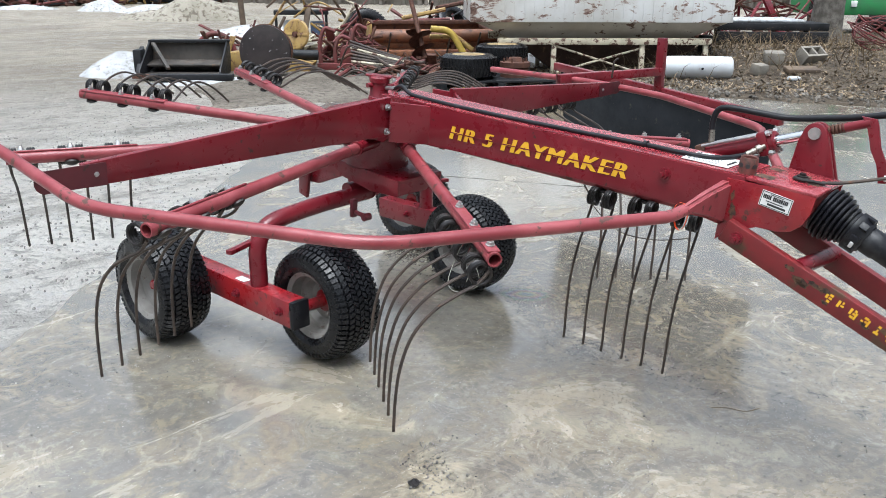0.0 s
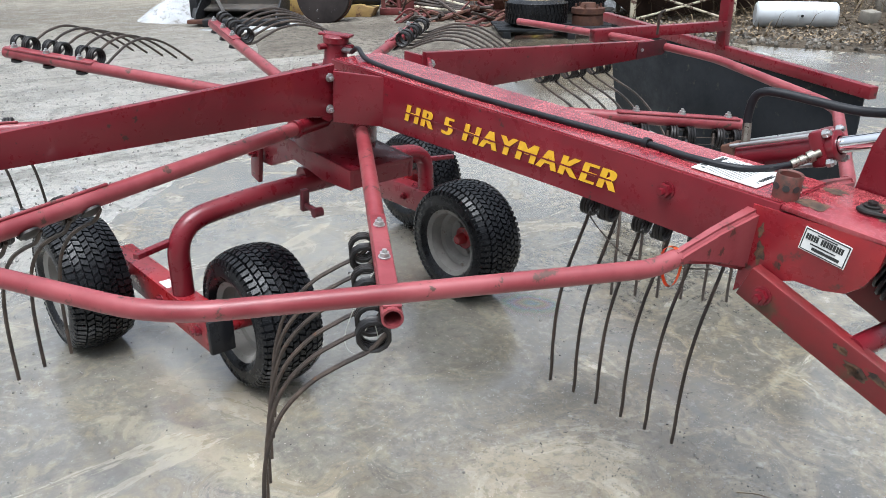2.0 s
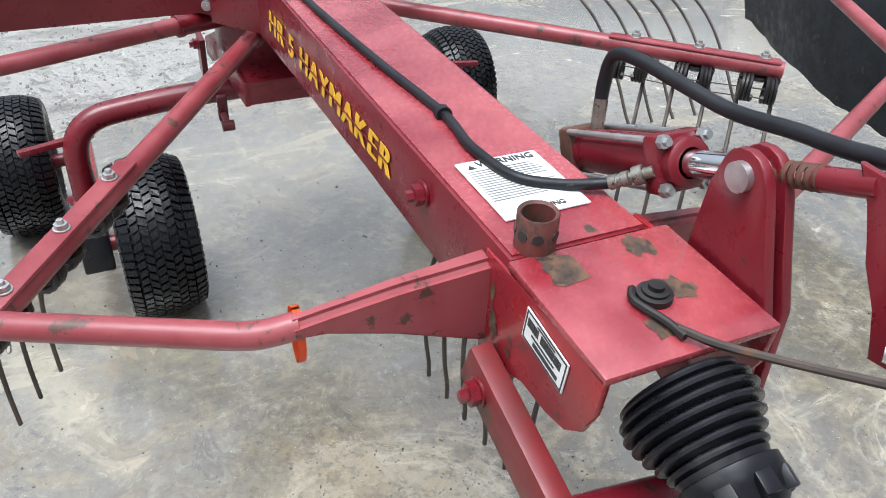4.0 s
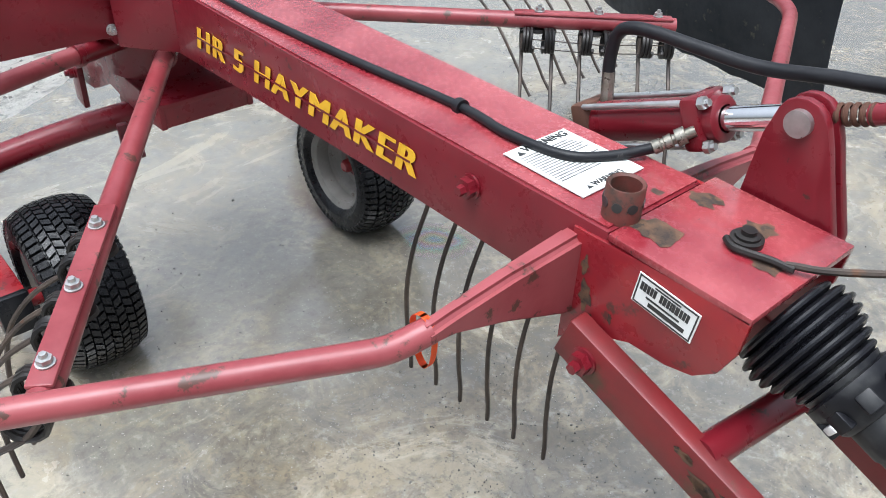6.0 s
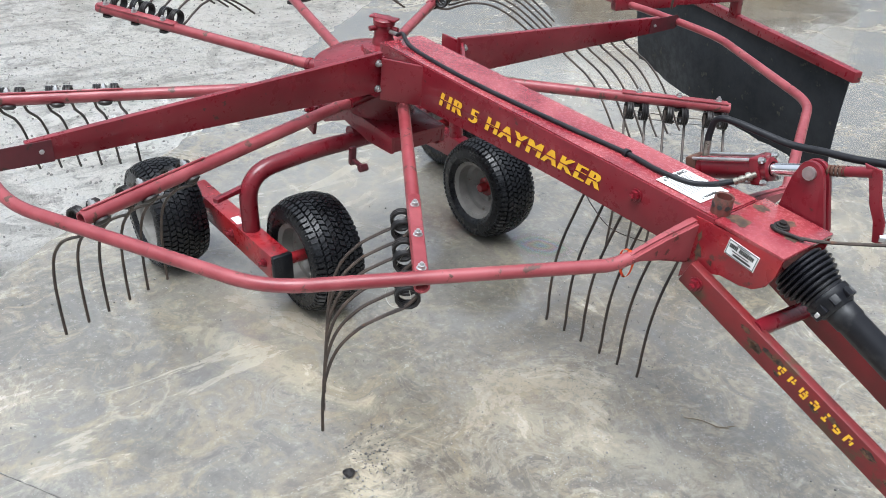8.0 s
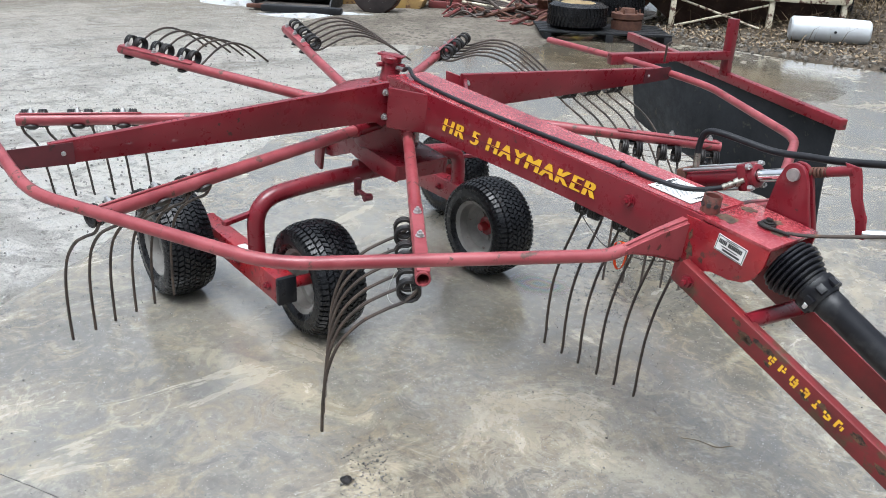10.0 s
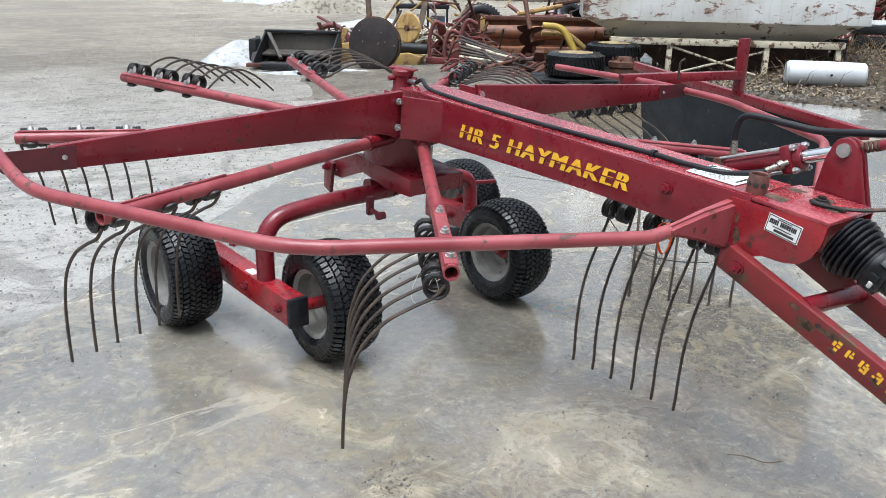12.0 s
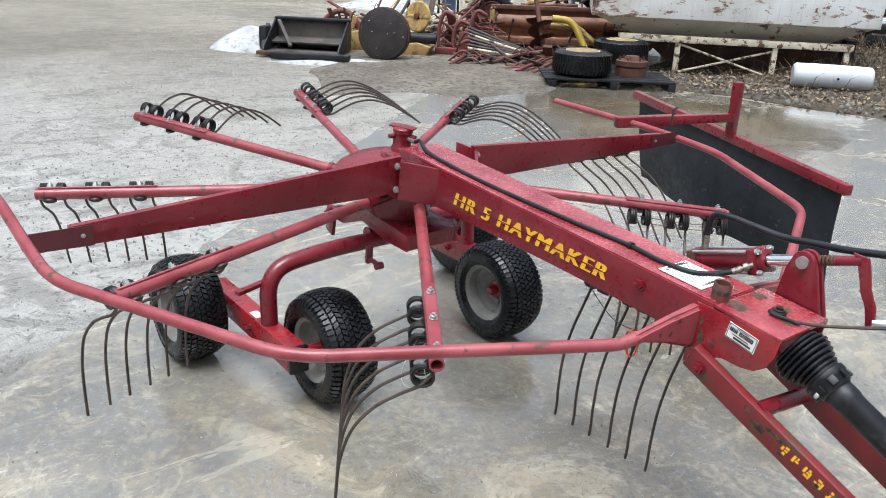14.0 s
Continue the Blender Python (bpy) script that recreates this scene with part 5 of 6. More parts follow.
# ---- swath curtain ----
def swath_curtain():
    a, b = Vector((0.86, 1.655, 0.712)), Vector((-0.74, 2.2, 0.8))
    d = (b - a).normalized()
    up = Vector((0, 0, 1))
    bm = bmesh.new()
    rnd = random.Random(2)
    n, k = 26, 10
    front, back = [], []
    out = d.cross(up).normalized()
    for i in range(n + 1):
        col, col2 = [], []
        for j in range(k + 1):
            u, v = i / n, j / k
            p = a.lerp(b, u * 0.97 + 0.01) - up * (0.5 * v) + out * (0.03 * math.sin(u * 7 + 1) * v + 0.05 * v * v) - d * (-0.06 * v * (1 - u))
            if v > 0.9:
                p += up * rnd.uniform(-0.008, 0.012)
            col.append(bm.verts.new(p))
            col2.append(bm.verts.new(p + out * 0.007))
        front.append(col)
        back.append(col2)
    for s in (front, back):
        for c1, c2 in zip(s, s[1:]):
            for j in range(k):
                bm.faces.new((c1[j], c1[j + 1], c2[j + 1], c2[j]))
    for c1, c2 in ((front[0], back[0]), (front[-1], back[-1])):
        for j in range(k):
            bm.faces.new((c1[j], c2[j], c2[j + 1], c1[j + 1]))
    part("curtain", bm, BELT, RAKE, "black rubber swath curtain with dried mud flecks")
    x = up.cross(d).normalized()
    m = Matrix((x, d.cross(x), d)).transposed().to_4x4()
    m.translation = a - d * 0.02
    rail = part("curtain_rail", box((-0.018, -0.021, 0), (0.02, 0.024, (b - a).length + 0.04), m, 0.003), RED, RAKE, "square red rail above the curtain")
    for q in (0.1, 0.5, 0.95, 1.35):
        bolt(rail, m @ Matrix.Translation((-0.018, 0, q)) @ Matrix.Rotation(radians(-90), 4, "Y"))
    top = Vector((0.13, 1.86, 0.86))
    p = Vector((-0.1, 1.29, 0.848))
    e = (top - p).normalized()
    x = up.cross(e).normalized()
    m = Matrix((x, e.cross(x), e)).transposed().to_4x4()
    m.translation = p
    part("support_bar", box((-0.02, -0.02, 0), (0.02, 0.02, (top - p).length + 0.02), m, 0.003), RED, RAKE, "square telescoping support bar")
    part("support_bar", box((-0.025, -0.025, 0.0), (0.025, 0.025, 0.3), m @ Matrix.Translation((0, -0.002, 0.0)), 0.003), RED, RAKE)
    part("upright_post", box((0.108, 1.866, 0.76), (0.15, 1.908, 1.03), I4, 0.004), RED, RAKE, "square upright with drilled holes")
    part("lock_pin", sweep(rounded([(0.16, 1.36, 0.87), (0.17, 1.352, 0.95), (0.185, 1.365, 0.962)], 0.015), 0.005, 8), WIRE, RAKE)


swath_curtain()


# ---- the yard behind: each thing stands on the ground, x to the right and y away ----
def yard(name, label, category, x, y, z=0.0, rz=52.4, group=""):
    return thing(name, label, category, group, (x, y, z), rz)


def lump(rx, ry, h, seed, n=22, rough=0.25, skirt=0.02):
    """A heap with an uneven foot, centred on the origin."""
    bm = bmesh.new()
    rings = []
    for i in range(11):
        q = 1 - i / 10
        ring = []
        for k in range(n * 2):
            a = math.pi * k / n
            w = 1 + rough * noise.noise(Vector((math.cos(a) * 1.5, math.sin(a) * 1.5, seed))) * 1.6
            hh = h * (1 - q ** 1.6) * (1 + rough * noise.noise(Vector((math.cos(a) * 2 * q, math.sin(a) * 2 * q, seed + 5))))
            ring.append(bm.verts.new((rx * q * w * math.cos(a), ry * q * w * math.sin(a), hh - skirt * q)))
        rings.append(ring)
    for a, b in zip(rings, rings[1:]):
        for k in range(n * 2):
            bm.faces.new((a[k], a[(k + 1) % (2 * n)], b[(k + 1) % (2 * n)], b[k]))
    bmesh.ops.remove_doubles(bm, verts=bm.verts, dist=1e-4)
    return bm


def heap(name, rx, ry, h, x, y, material, label, category, seed, rz=52.4, kind=""):
    bm = lump(rx, ry, h, seed)
    bmesh.ops.transform(bm, matrix=Matrix.Translation((x, y, 0)) @ Matrix.Rotation(radians(rz), 4, "Z"), verts=bm.verts)
    return solid(name, bm, material, label, category, kind=kind, smooth=70)


heap("snow_mound", 0.62, 0.6, 0.32, -9.35, 3.62, SNOW, "dirty melting snow heap beside the loader bucket", "snow heap", 1)
heap("snow_mound", 0.9, 0.28, 0.07, -7.55, 3.95, SNOW, "thin strip of old snow on the ground", "snow heap", 2)
heap("snow_mound", 1.6, 0.8, 0.25, -15.5, 10.2, SNOW, "low bank of old snow behind the scrap", "snow heap", 3)
heap("snow_mound", 1.0, 0.7, 0.2, -6.6, 9.6, SNOW, "patch of old snow beside the hopper wagon", "snow heap", 4)
heap("snow_mound", 1.8, 0.4, 0.2, -38.0, 13.2, SNOW, "far strip of ploughed snow", "snow heap", 6)
heap("snow_mound", 1.3, 0.6, 0.5, -34.0, 14.9, SNOW, "far heap of ploughed snow before scrap", "snow heap", 8)
heap("snow_mound", 1.6, 0.5, 0.35, -30.5, 15.4, SNOW, "far low heap of dirty snow", "snow heap", 10)
heap("snow_mound", 1.2, 0.4, 0.18, -41.0, 10.6, SNOW, "far strip of ploughed snow", "snow heap", 14)
heap("sand_mound", 1.7, 1.3, 0.8, -23.8, 13.3, SAND, "pale heap of sand and gravel", "sand heap", 9)
heap("sand_mound", 1.2, 0.9, 0.3, -25.4, 12.6, SAND, "pale heap of sand and gravel", "sand heap", 12)


def loader_bucket():
    ob = yard("loader_bucket", "empty black loader bucket lying on snow", "bucket", -8.35, 3.98, 0.02, 46)
    worn = surface("scraped_bucket_steel", (0.045, 0.04, 0.036), (0.085, 0.075, 0.064), (0.45, 0.7), 3, spots=(0.12, 0.08, 0.055), spot_scale=9, spot_at=(0.58, 0.68), bump=0.2, spec=0.3)
    side = [(-0.3, 0.0), (0.42, 0.0), (0.5, 0.2), (0.47, 0.44), (0.36, 0.455), (-0.26, 0.1)]
    M = Matrix.Rotation(radians(90), 4, "Z")
    for x in (-0.56, 0.54):
        part("side_plate", prism(side, -0.012, 0.012, Matrix.Translation((x, 0, 0)) @ M), DARKSTEEL, ob)
    bm = box((-0.56, 0.4, 0.02), (0.54, 0.46, 0.44), Matrix.Rotation(radians(-3), 4, "X"), 0.01)
    part("back_plate", bm, worn, ob, "scraped brown-grey back of the bucket")
    part("floor_plate", box((-0.56, -0.32, 0.0), (0.54, 0.44, 0.03), I4, 0.006), worn, ob)
    part("top_lip", box((-0.58, 0.34, 0.425), (0.56, 0.49, 0.465), I4, 0.008), DARKSTEEL, ob)
    part("brace", box((-0.03, 0, 0), (0.03, 0.02, 0.45), Matrix.Translation((-0.6, -0.2, 0.06)) @ Matrix.Rotation(radians(-42), 4, "X"), 0.004), DARKSTEEL, ob)
    part("inner_brace", box((-0.025, -0.02, 0.0), (0.025, 0.02, 0.66), aim((-0.5, 0.3, 0.42), (-0.12, -0.28, 0.05)), 0.004), worn, ob)
    part("back_shelf", box((-0.55, 0.1, 0.1), (0.53, 0.42, 0.13), Matrix.Rotation(radians(8), 4, "X"), 0.004), worn, ob)
    part("cutting_edge", box((-0.62, -0.42, 0.0), (0.6, -0.3, 0.05), I4, 0.005), RUST, ob)
    part("bracket", box((-0.68, -0.1, 0.05), (-0.57, 0.15, 0.36), I4, 0.02), DARKSTEEL, ob)
    part("skid", box((-0.3, -0.75, 0.0), (0.8, -0.6, 0.09), I4, 0.01), DARKSTEEL, ob)


loader_bucket()


def steel_drum_end():
    ob = yard("steel_disc", "large rusty dished steel disc standing on edge", "steel disc", -7.38, 4.66, 0.37, 40)
    M = Matrix.Rotation(radians(84), 4, "X")
    part("dish", lathe([(0, 0.02), (0.15, 0.015), (0.32, 0.0), (0.355, -0.01), (0.365, -0.1), (0.355, -0.22), (0, -0.22)], 44, M), surface("brown_steel_plate", (0.02, 0.016, 0.016), (0.035, 0.028, 0.026), (0.5, 0.7), 3, spots=(0.4, 0.4, 0.4), spot_scale=18, spot_at=(0.65, 0.68), bump=0.2, spec=0.2), ob)
    part("rim_band", lathe([(0.355, -0.06), (0.372, -0.06), (0.372, -0.1), (0.355, -0.1)], 44, M), RUST, ob)


steel_drum_end()


def scrap(name, label, x, y, z, n, size, mats, seed, spread=(0.6, 0.4, 0.5), rz=52.4, thick=(0.015, 0.05)):
    """A tangle of bars, plates and pipes."""
    rnd = random.Random(seed)
    for mt in mats:
        bm = bmesh.new()
        for _ in range(n // len(mats)):
            p = Vector((rnd.uniform(-1, 1) * spread[0], rnd.uniform(-1, 1) * spread[1], abs(rnd.gauss(0, 0.5)) * spread[2]))
            d = Vector((rnd.gauss(0, 1), rnd.gauss(0, 0.6), rnd.gauss(0, 0.5))).normalized() * size * rnd.uniform(0.4, 1.2)
            a, b = p - d / 2, p + d / 2
            a.z, b.z = max(a.z, 0.02), max(b.z, 0.02)
            kind = rnd.random()
            if kind < 0.5:
                add_sweep(bm, [a, b], rnd.uniform(*thick) * 0.6, 7)
            elif kind < 0.75:
                mid = (a + b) / 2 + Vector((0, 0, rnd.uniform(0.05, 0.3) * size))
                add_sweep(bm, curve([a, mid, b], 6), rnd.uniform(*thick) * 0.5, 7)
            else:
                w = rnd.uniform(*thick) * 1.6
                add_box(bm, (-w, -w * 0.35, 0), (w, w * 0.35, (b - a).length), aim(a, b), 0)
        bmesh.ops.transform(bm, matrix=Matrix.Translation((x, y, z)) @ Matrix.Rotation(radians(rz), 4, "Z"), verts=bm.verts)
        solid(name, bm, mt, label, "scrap", kind="stuff")


scrap("scrap_pile", "tangle of rusty machine scrap behind the bucket", -9.6, 5.6, 0.0, 60, 0.45, [RUST, OLDRED, WIRE], 1, (0.45, 0.4, 0.4), thick=(0.012, 0.03))
scrap("scrap_pile", "tangle of old red implement parts", -8.0, 6.65, 0.0, 80, 0.6, [OLDRED, OLDRED, RUST], 2, (0.42, 0.35, 0.8), thick=(0.015, 0.04))
scrap("scrap_pile", "loose rusty bars and springs on the ground", -6.3, 6.2, 0.0, 60, 0.6, [WIRE, RUST, OLDRED], 3, (0.8, 0.5, 0.16))
scrap("scrap_pile", "pale lumber and frames leaning together", -9.6, 7.4, 0.0, 44, 1.0, [CREAM, WOOD, OLDYELLOW], 4, (0.7, 0.4, 0.9))
scrap("scrap_pile", "heap of mixed farm scrap", -8.0, 9.4, 0.0, 60, 1.0, [RUST, DARKSTEEL, OLDRED, OLDYELLOW], 5, (1.4, 0.8, 0.7), thick=(0.02, 0.08))
scrap("scrap_pile", "red hay implements with many thin bars", -5.6, 14.6, 0.15, 130, 1.2, [OLDRED, RUST, RED], 6, (1.8, 0.8, 1.1))
scrap("scrap_pile", "dark rusty scrap behind the wagon", -6.2, 10.4, 0.1, 60, 1.1, [RUST, DARKSTEEL, RUST], 15, (2.2, 0.6, 0.45), thick=(0.03, 0.1))
for k in range(9):
    scrap("scrap_row", "far row of rusty farm machinery", -42 - k * 0.7, 14.5 + k * 3.4, 0.0, 70, 1.7, [(RUST, DARKSTEEL, OLDRED), (OLDRED, RUST, WIRE), (DARKSTEEL, RUST, OLDYELLOW)][k % 3], 20 + k, (1.9, 1.2, 1.0), rz=75, thick=(0.05, 0.15))


def yellow_wheel():
    # a plain spoked steel wheel, no pulley
    ob = yard("steel_wheel", "faded yellow flat steel wheel leaning on a frame", "wheel", -8.35, 5.95, 0.5, 20)
    M = Matrix.Rotation(radians(82), 4, "X")
    part("disc", lathe([(0.03, 0), (0.08, 0.03), (0.22, 0.02), (0.24, 0.0), (0.22, -0.03), (0.03, -0.03)], 30, M), OLDYELLOW, ob)
    for k in range(4):
        part("spoke", box((0.04, -0.02, 0.0), (0.22, 0.02, 0.035), M @ Matrix.Rotation(k * math.pi / 2, 4, "Z"), 0.004), OLDYELLOW, ob)
    part("hub", lathe([(0, 0.06), (0.04, 0.06), (0.05, 0), (0.04, -0.08), (0, -0.08)], 18, M), RUST, ob)
    part("stand", box((-0.06, 0.05, -0.5), (0.06, 0.12, -0.1), I4), WOOD, ob)
    ob = yard("yellow_platform", "yellow painted steel platform with a dark roller", "platform", -7.75, 5.5, 0.0, 44)
    part("deck", prism([(-0.35, 0.0), (0.2, 0.02), (0.26, 0.15), (0.05, 0.2), (-0.3, 0.15)], -0.25, 0.25), OLDYELLOW, ob)
    part("roller", sweep([(-0.4, -0.1, 0.27), (0.32, -0.05, 0.25)], 0.075, 16, bore=0.8), DARKSTEEL, ob)

    ob = yard("engine_hood", "dented yellow sheet metal hood standing on end", "hood", -8.53, 4.90, 0.0, 50)
    part("shell", prism([(-0.15, 0.0), (0.15, 0.0), (0.16, 0.22), (0.09, 0.3), (-0.1, 0.28), (-0.16, 0.2)], -0.12, 0.12, I4, 0.015), OLDYELLOW, ob)
    part("bracket", prism([(-0.1, 0.26), (-0.04, 0.28), (0.06, 0.5), (-0.02, 0.52)], -0.03, 0.03, I4, 0.006), OLDYELLOW, ob)
    ob = yard("plough_frame", "heavy curved red plough frame among scrap", "plough frame", -7.35, 6.09, 0.0, 45)
    for x, h in ((-0.28, 0.62), (-0.05, 0.5), (0.2, 0.66)):
        part("beam", sweep(curve([(x - 0.08, 0, 0.02), (x - 0.1, 0.02, h * 0.6), (x - 0.02, 0.04, h), (x + 0.13, 0.06, h * 0.93)], 6), 0.03, 10), OLDRED, ob)
    part("cross_bar", box((-0.42, -0.06, 0.02), (0.42, 0.06, 0.12), I4, 0.01), OLDRED, ob)
    part("plate", prism([(-0.1, 0.1), (0.2, 0.12), (0.16, 0.4), (-0.05, 0.36)], -0.05, -0.02, I4, 0.006), OLDRED, ob)
    ob = yard("curved_fender", "rusty red curved fender leaning on scrap", "fender", -9.78, 5.39, 0.0, 45)
    part("arch", sweep(curve([(-0.32, 0, 0.02), (-0.28, 0, 0.3), (-0.05, 0, 0.47), (0.2, 0, 0.4), (0.32, 0, 0.14), (0.33, 0, 0.02)], 6), 0.045, 10), OLDRED, ob)
    part("strut", sweep([(-0.05, 0, 0.46), (0.05, 0.1, 0.02)], 0.022, 8), RUST, ob)


yellow_wheel()


def rack():
    ob = yard("steel_rack", "low black steel rack with a solid top", "rack", -13.4, 9.95, 0.0)
    part("top", box((-0.62, -0.3, 0.56), (0.62, 0.3, 0.66), I4, 0.015), DARKSTEEL, ob)
    for x in (-0.6, 0.1, 0.55):
        for y in (-0.26, 0.24):
            part("leg", box((x, y, 0), (x + 0.045, y + 0.045, 0.57), I4), DARKSTEEL, ob)
    part("stored_crate", box((-0.42, -0.1, 0.0), (0.0, 0.2, 0.42), I4, 0.02), POLY, ob, "pale crate under the rack")
    part("stored_crate", box((0.2, -0.1, 0.0), (0.52, 0.2, 0.4), I4, 0.02), BLUE, ob, "faded blue crate under the rack")
    ob = yard("wooden_post", "leaning weathered wooden post", "post", -18.1, 11.5, 0.0)
    part("shaft", sweep([(0, 0, -0.05), (-0.06, 0, 1.2), (-0.2, 0, 3.2)], [0.085, 0.08, 0.07], 12), WOOD, ob)


rack()


def old_tyre(name, label, x, y, z, r, w, tilt, rz, rim=None, group="old tyres", band=None):
    ob = yard(name, label, "tyre", x, y, z, rz, group)
    M = Matrix.Rotation(radians(tilt), 4, "X")
    h = w / 2
    bm = lathe([(r * 0.58, -h * 0.85), (r * 0.66, -h), (r * 0.85, -h * 0.98), (r * 0.97, -h * 0.75), (r, -h * 0.3), (r, h * 0.3), (r * 0.97, h * 0.75), (r * 0.85, h * 0.98), (r * 0.66, h), (r * 0.58, h * 0.85), (r * 0.56, 0), (r * 0.58, -h * 0.85)], 44, M)
    part("carcass", bm, RUBBER, ob)
    bm = bmesh.new()
    for k in range(44):
        for s in (-1, 1):
            add_box(bm, (r * 0.985, -0.011, min(0, s * h * 0.78)), (r * 1.022, 0.011, max(0, s * h * 0.78)), M @ Matrix.Rotation(2 * math.pi * (k + 0.25 * s) / 44, 4, "Z") @ Matrix.Rotation(radians(14 * s), 4, "X"), 0)
    tagged(part("tread", bm, RUBBER, ob), kind="stuff")
    if rim:
        part("rim", lathe([(0.0, h * 0.2), (r * 0.3, h * 0.2), (r * 0.45, h * 0.5), (r * 0.55, h * 0.55), (r * 0.6, h * 0.98), (r * 0.57, h * 1.0), (r * 0.5, h * 0.6)], 32, M), rim, ob)
    if band:
        part("sidewall_band", lathe([(r * 0.66, h * 1.0), (r * 0.66, h * 1.03), (r * 0.78, h * 1.03), (r * 0.78, h * 1.0)], 40, M), band, ob)
    return ob


PALE = surface("pale_yellow_rim", (0.36, 0.28, 0.15), (0.28, 0.2, 0.1), (0.5, 0.7), 5, bump=0.1)
old_tyre("old_tyre", "wide used tyre with a pale yellow rim lying flat", -4.75, 5.95, 0.27, 0.36, 0.3, 0, 30, PALE)
old_tyre("old_tyre", "wide used tyre with a pale yellow rim lying flat", -5.05, 7.0, 0.33, 0.36, 0.3, 0, 10, PALE)
old_tyre("old_tyre", "large dark tyre standing against scrap", -8.95, 7.95, 0.4, 0.43, 0.24, 80, 60, RUST)
old_tyre("old_tyre", "black tyre thrown on the pile", -8.6, 9.9, 0.55, 0.36, 0.22, 50, 80)
old_tyre("old_tyre", "black tyre with a white sidewall band", -7.9, 10.2, 0.5, 0.34, 0.2, 70, 60, None, "old tyres", SNOW)
old_tyre("old_tyre", "black tyre thrown on the pile", -9.2, 9.6, 0.3, 0.36, 0.22, 20, 20)


def tyre_base():
    ob = yard("pallet", "dark wet wooden pallet under the tyres", "pallet", -4.55, 6.25, 0.0)
    for k in range(6):
        part("board", box((-0.85, -0.4 + k * 0.15, 0.09), (0.75, -0.29 + k * 0.15, 0.115), I4, 0.003), DARKSTEEL, ob)
    for x in (-0.8, -0.05, 0.66):
        part("bearer", box((x, -0.42, 0.0), (x + 0.09, 0.48, 0.09), I4, 0.003), DARKSTEEL, ob)
    ob = yard("wheel_hub", "rusty wheel hub with studs", "wheel hub", -4.42, 6.5, 0.115)
    part("drum", lathe([(0, 0), (0.19, 0), (0.19, 0.1), (0.17, 0.12), (0.2, 0.13), (0.2, 0.19), (0.1, 0.2), (0.08, 0.25), (0, 0.25)], 26), RUST, ob)
    for k in range(6):
        part("stud", lathe([(0.014, 0.18), (0.014, 0.24), (0, 0.245)], 8, Matrix.Translation((0.15 * math.cos(k * 1.05), 0.15 * math.sin(k * 1.05), 0))), RUST, ob)


tyre_base()


def auger_header():
    ob = yard("auger_header", "long faded orange harvester header with an auger", "header", -7.5, 8.3, 0.0)
    part("back_panel", box((-1.15, 0.2, 0.15), (1.3, 0.26, 0.62), I4, 0.01), OLDORANGE, ob)
    part("trough", box((-1.15, -0.3, 0.1), (1.3, 0.22, 0.2), I4, 0.01), OLDORANGE, ob)
    part("top_rail", box((-1.2, 0.1, 0.6), (1.35, 0.3, 0.67), I4, 0.01), RUST, ob)
    part("auger_tube", sweep([(-1.1, -0.02, 0.42), (1.25, -0.02, 0.42)], 0.11, 18), OLDORANGE, ob)
    part("end_panel", box((-1.2, -0.32, 0.08), (-1.15, 0.3, 0.66), I4, 0.01), OLDYELLOW, ob)
    for k in range(5):
        part("tine_bar", sweep([(-0.9 + 0.5 * k, -0.3, 0.15), (-0.85 + 0.5 * k, -0.45, 0.5)], 0.015, 8), WIRE, ob)


auger_header()


def auger_screws():
    ob = yard("earth_auger", "rusty earth auger with a spiral blade leaning on scrap", "auger", -6.55, 6.75, 0.0)
    top = Vector((-0.08, 0.75, 1.6))
    foot = Vector((0.2, -0.2, 0.02))
    part("shaft", sweep([foot, top], 0.035, 12), RUST, ob)
    bm = bmesh.new()
    m = aim(foot, top)
    prev = None
    for k in range(60):
        a, z = k * 2 * math.pi / 20, 0.1 + k * 0.0105
        pair = [bm.verts.new(m @ Vector((r * math.cos(a), r * math.sin(a), z))) for r in (0.035, 0.19)]
        if prev:
            bm.faces.new((prev[0], prev[1], pair[1], pair[0]))
        prev = pair
    bmesh.ops.solidify(bm, geom=bm.faces[:], thickness=0.008)
    part("spiral_blade", bm, RUST, ob)
    ob = yard("implement_frame", "bent yellow tube frame from an old implement", "frame", -6.3, 7.3, 0.0)
    part("tube", sweep(rounded([(-0.3, 0, 0.62), (0.0, 0, 0.6), (0.3, -0.2, 0.05)], 0.15), 0.05, 14), surface("yellow_enamel", (0.42, 0.3, 0.045), (0.34, 0.23, 0.04), (0.4, 0.6), 5, bump=0.1), ob)
    part("arm", sweep(rounded([(-0.3, 0.1, 0.5), (0.1, 0.1, 0.5), (0.35, 0.0, 0.3)], 0.1), 0.04, 14), OLDYELLOW, ob)
    ob = yard("pipe_bundle", "fan of grey steel bars stacked on the ground", "steel bars", -6.55, 6.25, 0.0)
    for k in range(10):
        part("bar", sweep(curve([(-0.55, 0.05 * k - 0.1, 0.05 + 0.045 * k), (0.0, 0.03 * k - 0.1, 0.05 + 0.025 * k), (0.55, 0.02 * k - 0.1, 0.04 + 0.008 * k)], 5), 0.02, 8), CREAM if k % 4 == 3 else WIRE, ob)


auger_screws()


